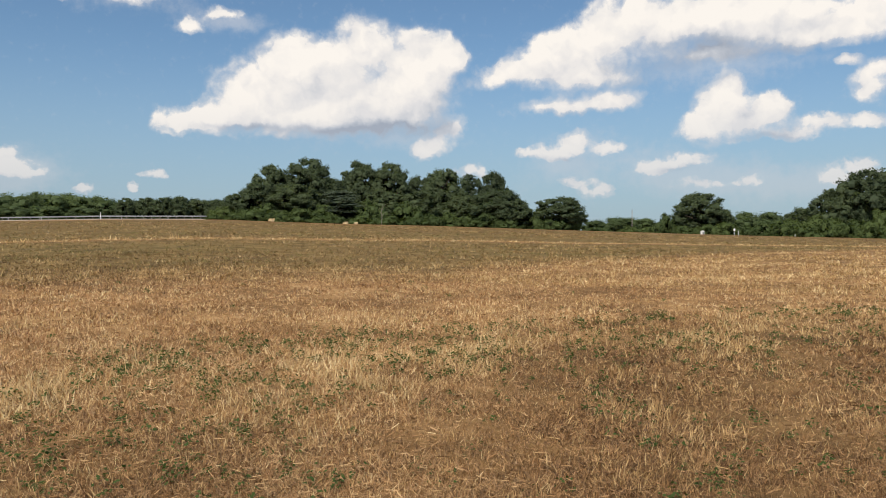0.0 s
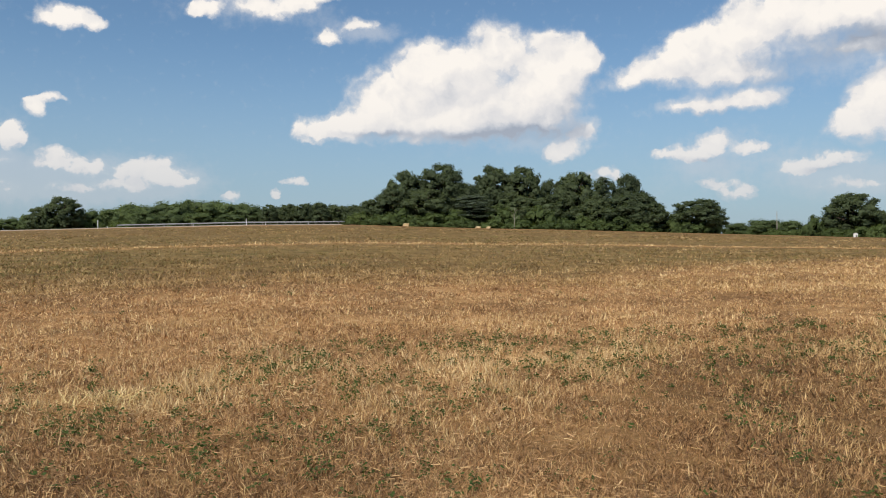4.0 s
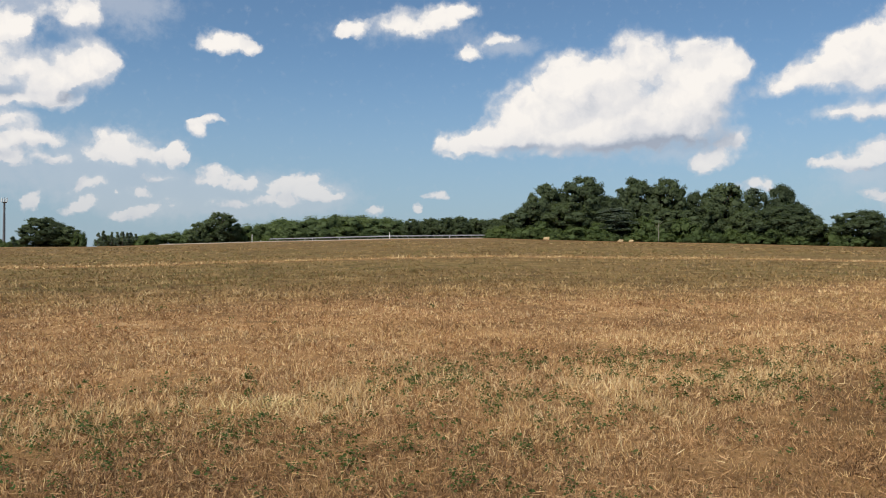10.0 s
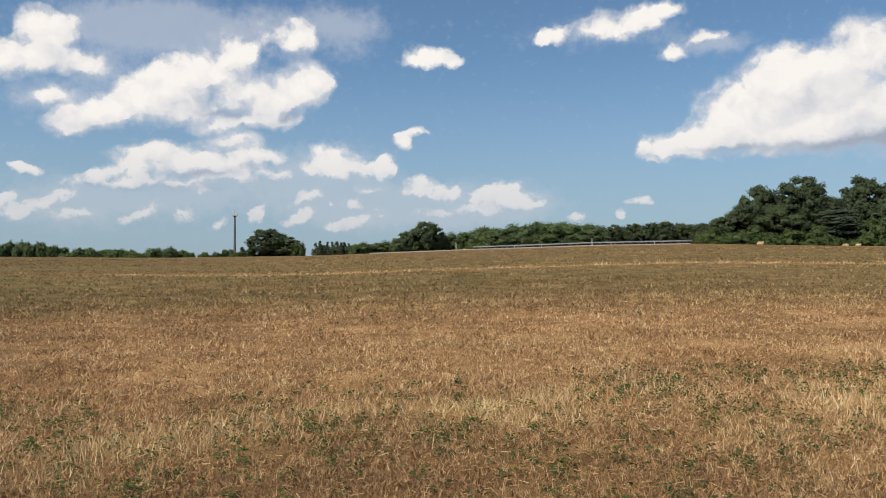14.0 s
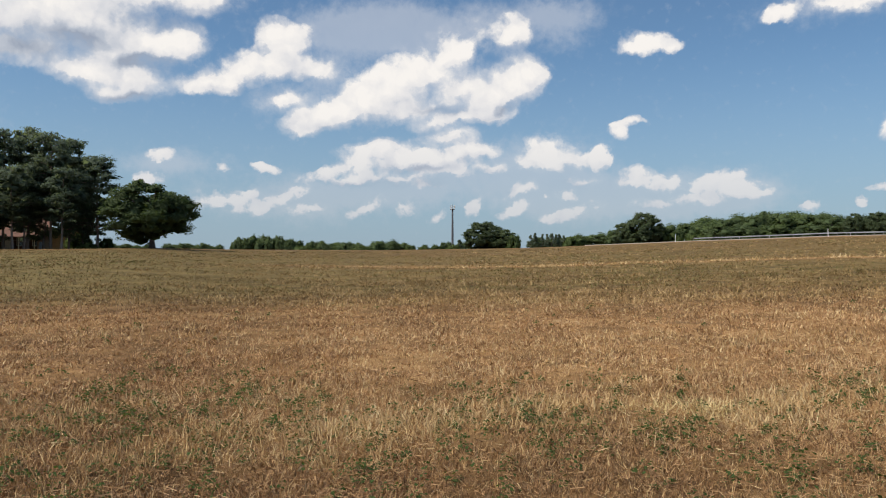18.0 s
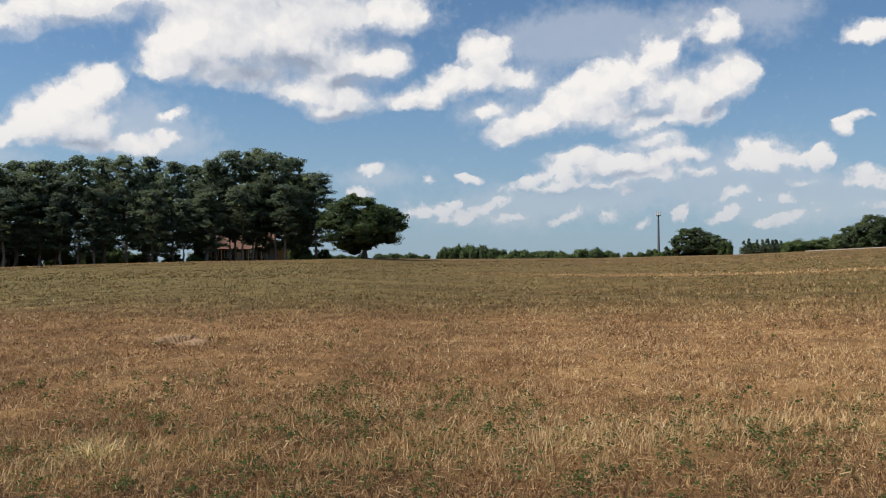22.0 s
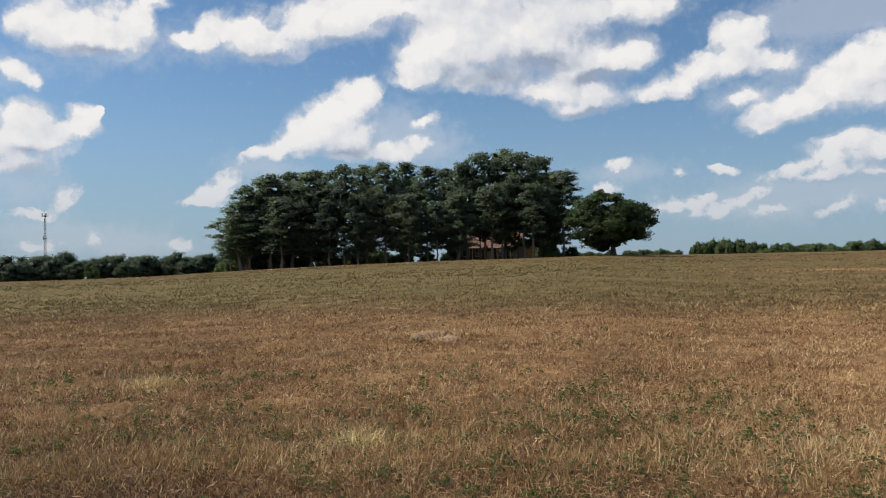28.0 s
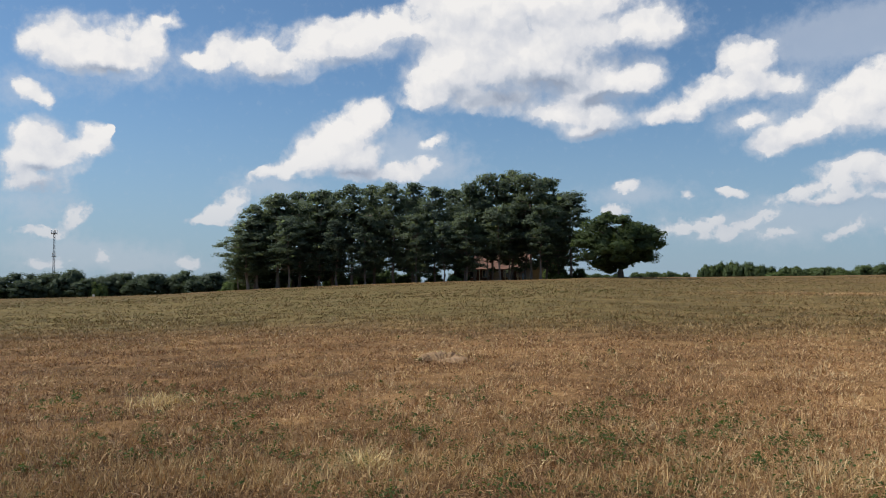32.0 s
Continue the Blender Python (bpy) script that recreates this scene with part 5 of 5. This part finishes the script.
def window(parent, x, y, z, w, h):
    bm = bmesh.new()
    for q in ((x - w / 2 - 0.1, x + w / 2 + 0.1, z + h, z + h + 0.1), (x - w / 2 - 0.1, x + w / 2 + 0.1, z - 0.1, z), (x - w / 2 - 0.1, x - w / 2, z, z + h),
              (x + w / 2, x + w / 2 + 0.1, z, z + h), (x - 0.03, x + 0.03, z, z + h)):
        box(bm, q[0], q[1], y - 0.08, y + 0.02, q[2], q[3])
    fr = part("window", bm, M_TRIM, parent, "cream window frame")
    for k in (-1, 1):
        bm = bmesh.new()
        box(bm, x + k * w / 4 - w / 4 + 0.03, x + k * w / 4 + w / 4 - 0.03, y - 0.04, y - 0.01, z + 0.01, z + h - 0.01)
        part("pane", bm, M_GLASS, fr, "dark glass pane")


gable(house, -10.2, 3.0, -3.6, 5.2, 2.75, 6.0, True, M_BRICK, M_ROOF)
# right wing: its sunlit look is in the wall colour
gable(house, 3.05, 8.8, -4.6, 4.2, 2.75, 5.0, False, M_TAN_SUNLIT, M_ROOF)
for x in (-8.6, -6.0, -1.6, 1.0):
    window(house, x, -3.62, 0.9, 1.3, 1.4)
window(house, 6.6, -4.62, 0.9, 1.5, 1.4)
window(house, 5.9, -4.62, 3.0, 0.7, 0.7)
bm = bmesh.new()
box(bm, -4.3, -3.3, -3.72, -3.58, 0, 2.1, 0.01)
door = part("door", bm, M_TRIM, house, "cream front door")
bm = bmesh.new()
tube(bm, [(-3.45, -3.74, 1.0, 0.04), (-3.45, -3.80, 1.0, 0.05)], 8)
part("handle", bm, M_STEEL, door)
bm = bmesh.new()
box(bm, -10.2, 2.9, -6.0, -3.66, -0.3, 0.12, 0.02)
part("porch_floor", bm, M_GRAVEL, house)
bm = bmesh.new()
box(bm, -10.6, 2.9, -6.2, -3.66, 2.38, 2.50, 0.02)
part("porch_roof", bm, M_ROOF, house)
for x in (-9.8, -7.2, -4.6, -2.0, 0.6, 2.6):
    bm = bmesh.new()
    box(bm, x - 0.09, x + 0.09, -5.9, -5.72, 0.12, 2.38, 0.015)
    part("porch_post", bm, M_TRIM, house, "cream porch post")
bm = bmesh.new()
box(bm, -5.0, -4.0, 0.4, 1.3, 4.6, 7.0, 0.03)
box(bm, -5.1, -3.9, 0.3, 1.4, 7.0, 7.2, 0.02)
part("chimney", bm, M_BRICK, house)

pier = thing("brick_outbuilding", *polar(71.82, 169.5), None, "small tan brick shed with a dark doorway by the pines", "shed", turn=71.8)
gable(pier, -0.95, 0.95, -0.9, 1.3, 2.2, 2.95, False, M_TAN_SUNLIT, M_TAN_SUNLIT, 0.12)
# no hole in the wall: a dark panel paints the shade of a doorway
bm = bmesh.new()
box(bm, -0.62, -0.05, -0.97, -0.91, 0.0, 1.45, 0.01)
part("doorway", bm, M_GLASS, pier, "dark panel coloured like a shaded opening")

# ---------------------------------------------------------------- small things along the field's edge


def straw_heap(a, d, long, high, label):
    x, y = polar(a, d)
    t = thing("straw_bale", x, y, None, label, "straw bale", turn=a)
    bm = bmesh.new()
    box(bm, -long / 2, long / 2, -0.45, 0.45, -0.05, high, 0.12)
    bmesh.ops.subdivide_edges(bm, edges=bm.edges, cuts=2, use_grid_fill=True)
    r_ = random.Random(int(a * 10))
    for v in bm.verts:
        v.co += Vector((r_.uniform(-0.06, 0.06), r_.uniform(-0.06, 0.06), r_.uniform(-0.06, 0.06)))
        v.co.x += 0.35 * v.co.z
    part("bale", bm, M_HAY, t)
    for k in (-0.25, 0.25):
        bm = bmesh.new()
        box(bm, k * long - 0.015, k * long + 0.015, -0.48, 0.48, -0.02, high + 0.03)
        part("twine", bm, M_WOODPOLE, t)


straw_heap(11.5, 183, 1.25, 0.62, "pale straw bale lying at the grove's edge")
straw_heap(6.6, 182, 1.1, 0.42, "low pale straw bale under the shrubs")
straw_heap(5.9, 182, 0.9, 0.40, "low pale straw bale under the shrubs")

shed = thing("garden_shed", *polar(-17.05, 221), None, "small white shed half hidden in the hedge", "shed", turn=-17)
shed.location.z += 0.1
gable(shed, -0.45, 0.45, -0.6, 0.9, 0.85, 1.1, False, M_WHITE, M_WHITE, 0.1)
bm = bmesh.new()
box(bm, 0.02, 0.36, -0.66, -0.61, 0.0, 0.75, 0.01)
part("door", bm, M_MASTSTEEL, shed, "dark grey door")
for a, h in ((-19.0, 1.7), (-19.25, 1.1), (-22.6, 0.6)):
    x, y = polar(a, 208)
    t = thing("fence_post", x, y, None, "white painted post in front of the hedge", "post", "white posts at the hedge")
    bm = bmesh.new()
    tube(bm, [(0, 0, -0.3, 0.06), (0, 0, h, 0.06), (0, 0, h + 0.12, 0.02)], 6)
    part("shaft", bm, M_WHITE, t)
    if h > 1.5:
        bm = bmesh.new()
        box(bm, -0.25, 0.25, -0.09, -0.065, h - 0.5, h - 0.05, 0.008)
        part("sign", bm, M_WHITE, t, "blank white sign")

x, y = polar(-12.6, 320)
up = thing("utility_pole", x, y, None, "thin grey wooden utility pole behind far trees", "utility pole", turn=-12)
bm = bmesh.new()
tube(bm, [(0, 0, -1, 0.16), (0, 0, 9.4, 0.11)], 7)
part("shaft", bm, M_WOODPOLE, up)
bm = bmesh.new()
tube(bm, [(0, 0, 9.4, 0.125), (0, 0, 9.55, 0.10)], 7)
part("cap", bm, M_STEEL, up)

x, y = polar(4.15, 188)
t = thing("dead_sapling", x, y, None, "thin pale dead sapling in front of the grove", "tree")
bm = bmesh.new()
tube(bm, [(0, 0, -0.2, 0.07), (0.1, 0, 1.6, 0.06), (0.0, 0.1, 3.4, 0.035), (0.2, 0, 5.0, 0.02)], 6)
part("trunk", bm, M_WOODPOLE, t)
for k, (a, z) in enumerate(((0.4, 1.9), (2.6, 2.4), (3.6, 3.0), (0.1, 3.5), (5.2, 2.8))):
    bm = bmesh.new()
    tube(bm, [(0.05, 0.02, z, 0.03), (math.cos(a) * 0.9, math.sin(a) * 0.9, z + 1.1, 0.01)], 4)
    part("branch", bm, M_WOODPOLE, t)

x, y = polar(99.75, 168)
t = thing("plastic_drum", x, y, None, "small white drum at the far field edge", "drum")
bm = bmesh.new()
tube(bm, [(0, 0, 0, 0.18), (0, 0, 0.04, 0.20), (0, 0, 0.46, 0.20), (0, 0, 0.50, 0.17)], 12)
part("barrel", bm, M_WHITE, t)
bm = bmesh.new()
tube(bm, [(0, 0, 0.50, 0.15), (0, 0, 0.53, 0.15)], 12)
part("lid", bm, M_STEEL, t)

# ---------------------------------------------------------------- stubble, straw and clover
AZ0, AZ1 = -34.0, 110.0


def spread(rng, n, r0, r1, a0=None, a1=None):
    r = r0 * (r1 / r0) ** rng.random(n)
    a = rng.uniform(AZ0 if a0 is None else a0, AZ1 if a1 is None else a1, n)
    t_ = np.radians(a)
    return -np.sin(t_) * r, np.cos(t_) * r, r, a


def noise2(x, y, s, seed):
    """Smooth wandering values, about 0 to 1."""
    q = np.random.default_rng(seed).uniform(0, 6.28, 8)
    v = sum(np.sin((x * math.cos(q[k]) + y * math.sin(q[k])) * s * (1 + 0.37 * k) + q[(k + 3) % 8] * 5) / (1 + 0.25 * k) for k in range(6))
    return 0.5 + v * 0.19


def stalks(name, seed, n, r0, r1, mat, high, keep, label, lean=0.35, per=5, wide=1.0, a0=None, a1=None):
    """Cut stalks in tufts; keep(x, y, r, az) gives how likely and how tall they stand."""
    rng = np.random.default_rng(seed)
    x, y, r, a = spread(rng, n // per, r0, r1, a0, a1)
    k = keep(x, y, r, a)
    ok = (rng.random(len(x)) < k) & (np.hypot(x - hx, y - hy) > 0.5)
    x, y, r, k = x[ok], y[ok], r[ok], k[ok]
    spread_ = 0.035 + 0.0022 * r
    x = np.repeat(x, per) + rng.normal(0, 1, len(x) * per) * np.repeat(spread_, per)
    y = np.repeat(y, per) + rng.normal(0, 1, len(y) * per) * np.repeat(spread_, per)
    tuft = np.repeat(rng.normal(0, lean * 0.6, (len(r), 2)), per, axis=0)
    r, k = np.repeat(r, per), np.repeat(k, per)
    m = len(x)
    h = high * rng.uniform(0.45, 1.15, m) * (0.7 + 0.5 * k)
    w = (0.0021 + 0.00042 * r) * rng.uniform(0.6, 1.5, m) * wide
    tilt = tuft + rng.normal(0, lean, (m, 2))
    base = np.stack([x, y, land(x, y) - 0.02], -1)
    tip = base + np.stack([tilt[:, 0] * h, tilt[:, 1] * h, h / np.sqrt(1 + (tilt ** 2).sum(1))], -1)
    s_ = rng.uniform(0, math.tau, m)
    side = np.stack([np.cos(s_), np.sin(s_), np.zeros(m)], -1) * w[:, None]
    v = np.stack([base - side, base + side, tip], 1).reshape(-1, 3)
    return tagged(part(name, grown(raw_mesh(name, v, 3), x, y, 3), mat), label, "stubble", kind="stuff")


def grown(me, x, y, size):
    st_, gr_ = cover_at(x, y)
    for nm, vals in (("straw_tone", st_), ("green_growth", gr_)):
        me.attributes.new(nm, "FLOAT", "POINT").data.foreach_set("value", np.repeat(vals, size).astype(np.float32))
    return me


def litter(name, seed, n, r0, r1, mat, keep, label, long=0.12):
    """Loose straws that lie on the ground."""
    rng = np.random.default_rng(seed)
    x, y, r, a = spread(rng, n, r0, r1)
    ok = rng.random(n) < keep(x, y, r, a)
    x, y, r = x[ok], y[ok], r[ok]
    m = len(x)
    s_ = rng.uniform(0, math.tau, m)
    l = long * rng.uniform(0.4, 1.4, m)
    w = (0.0007 + 0.00015 * r) * rng.uniform(0.6, 1.4, m)
    d = np.stack([np.cos(s_), np.sin(s_), rng.normal(0.05, 0.22, m)], -1) * l[:, None]
    side = np.stack([-np.sin(s_), np.cos(s_), rng.normal(0, 0.6, m)], -1) * w[:, None]
    c = np.stack([x, y, land(x, y) + rng.uniform(0.01, 0.08, m)], -1)
    v = np.stack([c - d / 2 - side, c + d / 2 - side, c + d / 2 + side, c - d / 2 + side], 1).reshape(-1, 3)
    return tagged(part(name, grown(raw_mesh(name, v, 4), x, y, 4), mat), label, "straw", kind="stuff")


def leaves_on_ground(name, seed, spots, mat, per, leaf, reach, high, label):
    """Low plants: a few leaves each round a spot (x, y, size)."""
    rng = np.random.default_rng(seed)
    x, y, s = (np.repeat(q, per) for q in spots)
    m = len(x)
    a, q = rng.uniform(0, math.tau, m), np.sqrt(rng.random(m))
    px, py = x + np.cos(a) * q * reach * s, y + np.sin(a) * q * reach * s
    c = np.stack([px, py, land(px, py) + high * s * rng.uniform(0.2, 1.0, m) * (1.1 - 0.5 * q)], -1)
    nrm = np.stack([np.cos(a) * q * 0.7, np.sin(a) * q * 0.7, np.ones(m)], -1)
    r = np.hypot(px, py)
    v = leaf_cards(c, nrm, leaf * (0.8 + 0.03 * r) * rng.uniform(0.6, 1.3, m), rng)
    return tagged(part(name, raw_mesh(name, v, 4), mat), label, "clover", kind="stuff")


def k_gold(x, y, r, a):
    l1, l2 = near_line(a), tan_line(a)
    return np.where(r < l1, 0.78, np.where(r < l2, 0.95, 0.28)) * (0.6 + 0.6 * noise2(x, y, 0.8, 3))


def k_pale(x, y, r, a):
    l1, l2 = near_line(a), tan_line(a)
    ridge = np.exp(-((r - l1 * 0.98) / (0.20 * l1)) ** 2)
    tangle = 0.4 * np.exp(-(((a - 31.5) * r / 57 / 0.5) ** 2 + ((r - 8.6) / 0.5) ** 2)) + 0.8 * np.exp(-(((a - 95.6) * r / 57 / 0.4) ** 2 + ((r - 12.6) / 0.6) ** 2))
    spots = np.clip(noise2(x, y, 1.9, 4) - 0.42, 0, 1) * 2.2
    return np.clip(tangle + 0.10 + 0.80 * ridge * (0.25 + spots) + 0.34 * spots * (r < l1) * np.clip((r - 4.5) / 2, 0.1, 1) + 0.34 * ((r > l1) & (r < l2 * 1.1)) * noise2(x, y, 0.6, 8), 0, 1)


def k_faded(x, y, r, a):
    l1, l2 = near_line(a), tan_line(a)
    return np.where(r < l1, 0.9, np.where(r < l2, 0.45, 0.85)) * (0.5 + 0.5 * noise2(x, y, 0.6, 9))


stalks("stubble", 1, 640000, 4.2, 45, M_STUBBLE, 0.088, k_gold, "golden brown cut grain stubble standing in tufts", lean=0.75, wide=1.2)
stalks("stubble", 2, 330000, 4.2, 45, M_GREY, 0.09, k_faded, "faded brown broken stubble between the rows", lean=0.85, wide=1.25)
stalks("stubble", 3, 440000, 4.2, 45, M_PALE, 0.135, k_pale, "tall pale straw stubble along the drill line", lean=0.46, per=6, wide=1.1)
stalks("stubble", 10, 150000, 4.2, 11, M_STUBBLE, 0.075, lambda x, y, r, a: 0.6 + 0.4 * noise2(x, y, 1.4, 25), "short brown broken stubble close by", lean=1.0, per=3, wide=1.1)
stalks("stubble", 11, 60000, 4.2, 16, M_PALE, 0.085, lambda x, y, r, a: 0.25 + 0.7 * noise2(x, y, 1.1, 26), "short pale broken straws close by", lean=1.0, per=3, wide=0.9)
stalks("stubble", 6, 240000, 24, 170, M_FAR, 0.15, lambda x, y, r, a: 0.25 + 0.7 * noise2(x, y, 0.5, 13), "faded stubble far out in the field", lean=0.7, per=4, wide=1.4)
stalks("stubble", 7, 150000, 24, 165, M_PALE, 0.22, lambda x, y, r, a: np.clip(noise2(x, y, 0.9, 14) - 0.46, 0, 1) * 3.0 * (0.2 + noise2(x, y, 0.10, 15)) * np.interp(a, [45, 65], [1.0, 0.55]) + 0.6 * (a < 56) * np.exp(-((r - np.interp(a, [-30, -9, 20, 45], [110, 80, 64, 64])) / 3.0) ** 2), "pale stubble far out in the field", lean=0.6, per=5, wide=1.25)
stalks("field_weeds", 17, 170000, 22, 170, M_WEED, 0.16, lambda x, y, r, a: (0.12 + 0.5 * noise2(x, y, 0.45, 16)) * np.clip((r - tan_line(a)) / 14 + 0.2, 0, 1) * (0.5 + noise2(x, y, 0.06, 18)), "low olive weeds between the far stubble", lean=0.8, per=5, wide=1.7)
stalks("stubble", 8, 40000, 0.25, 4.3, M_STUBBLE, 0.11, lambda x, y, r, a: 0.9 * np.ones(len(x)), "brown stubble round the standing place", lean=0.6, wide=1.6, a0=-180, a1=180)
stalks("stubble", 9, 24000, 4.0, 40, M_GREY, 0.12, lambda x, y, r, a: 0.9 * np.ones(len(x)), "brown stubble behind the standing place", lean=0.6, wide=1.8, a0=AZ1 - 1, a1=360 + AZ0 + 1)
for seed, az_, r_, wa, wr in ((41, 95.6, 12.6, 1.5, 0.55), (42, 31.4, 8.6, 3.0, 0.40), (43, 83.2, 7.7, 1.1, 0.25)):
    stalks("straw_tangle", seed, 2600, r_ - 2.2 * wr, r_ + 2.2 * wr, M_BLEACH, 0.20, lambda x, y, r, a: 1.1 * np.exp(-((a - az_) / wa) ** 2 - ((r - r_) / wr) ** 2), "tangled patch of pale flattened straw", lean=0.9, per=6, wide=1.1, a0=az_ - 2 * wa, a1=az_ + 2 * wa)
litter("straw_litter", 4, 26000, 4.2, 30, M_PALE, lambda x, y, r, a: 0.10 + 0.4 * noise2(x, y, 0.7, 11), "pale loose straw scattered on the ground", long=0.06)
litter("straw_litter", 5, 150000, 4.2, 30, M_STUBBLE, lambda x, y, r, a: 0.5 + 0.4 * noise2(x, y, 0.7, 12), "brown loose straw scattered on the ground", long=0.07)


def clover_spots(seed, n, r0, r1, keep):
    rng = np.random.default_rng(seed)
    x, y, r, a = spread(rng, n, r0, r1)
    ok = rng.random(n) < keep(x, y, r, a)
    return x[ok], y[ok], rng.uniform(0.5, 1.3, ok.sum()) ** 1.3


def band_top(a):
    """How far out the clover reaches past the near line."""
    return near_line(a) * np.interp(a, [-30, 20, 50, 75, 95], [1.26, 1.20, 1.25, 1.48, 1.65])


def k_clover(x, y, r, a):
    lo, hi = near_line(a) * 0.82, band_top(a)
    mid_, half = (lo + hi) / 2, (hi - lo) / 2
    patch = np.clip((noise2(x, y, 1.3, 21) - 0.30) * 2.2, 0.12, 1)
    inside = np.exp(-(np.abs(r - mid_) / half) ** 3) * patch * np.interp(a, [84, 97], [1, 0.35])
    upper = np.exp(-((r - hi * 0.94) / (0.07 * hi)) ** 2) * np.clip((noise2(x, y, 0.9, 24) - 0.35) * 3, 0, 1)
    near = 0.20 * (r < mid_) * np.clip((noise2(x, y, 0.9, 22) - 0.28) * 2.4, 0.1, 1)
    return np.clip(0.50 * inside + 0.55 * upper + near * np.interp(a, [40, 70, 84, 96], [0.7, 1.1, 1.0, 0.3]) + 0.012 * (r < 24), 0, 1)


leaves_on_ground("clover", 31, clover_spots(30, 16000, 4.2, 26, k_clover), M_CLOVER, 20, 0.0155, 0.085, 0.14, "small green clover plants growing through the stubble")
# a scraped hollow with raised banks of soil and torn straw
def hollow(az, r):
    x, y = polar(az, r)
    t = thing("soil_scrape", x, y, None, "small scraped hollow with a pale straw lip in stubble", "hollow", turn=az)
    rg = np.random.default_rng(8)
    for name, mat, a0, a1, rad, hi, lo in (("lip", M_LIP, -110, 20, 0.34, 0.06, -0.05), ("bank", M_LIP, 30, 190, 0.38, 0.11, -0.05)):
        bm = bmesh.new()
        prev = None
        for a in np.linspace(a0, a1, 30):
            q = radians(a)
            f = math.sin((a - a0) / (a1 - a0) * math.pi)
            k = rad * (1 + rg.normal(0, 0.06))
            h = hi * f * (1 + rg.normal(0, 0.25))
            w = 0.05 + 0.14 * f
            ring = [bm.verts.new((math.cos(q) * (k + o) * 1.1, math.sin(q) * (k + o) * 1.5, z)) for o, z in ((-w, lo), (-w * 0.4, h * 0.7), (0, h), (w * 0.5, h * 0.75), (w * 1.4, lo))]
            if prev:
                for i in range(4):
                    bm.faces.new((prev[i], prev[i + 1], ring[i + 1], ring[i]))
            prev = ring
        bmesh.ops.recalc_face_normals(bm, faces=bm.faces)
        part(name, bm, mat, t)


hollow(77.7, 17.2)
stalks("straw_tangle", 44, 1500, 16.2, 18.4, M_BLEACH, 0.22, lambda x, y, r, a: 1.1 * np.exp(-((a - 77.6) / 1.3) ** 2 - ((r - 17.5) / 0.5) ** 2) * (np.hypot(x - hx, y - hy) > 0.45), "pale straw torn up round the scraped hollow", lean=0.9, per=5, wide=0.9, a0=75.5, a1=80)
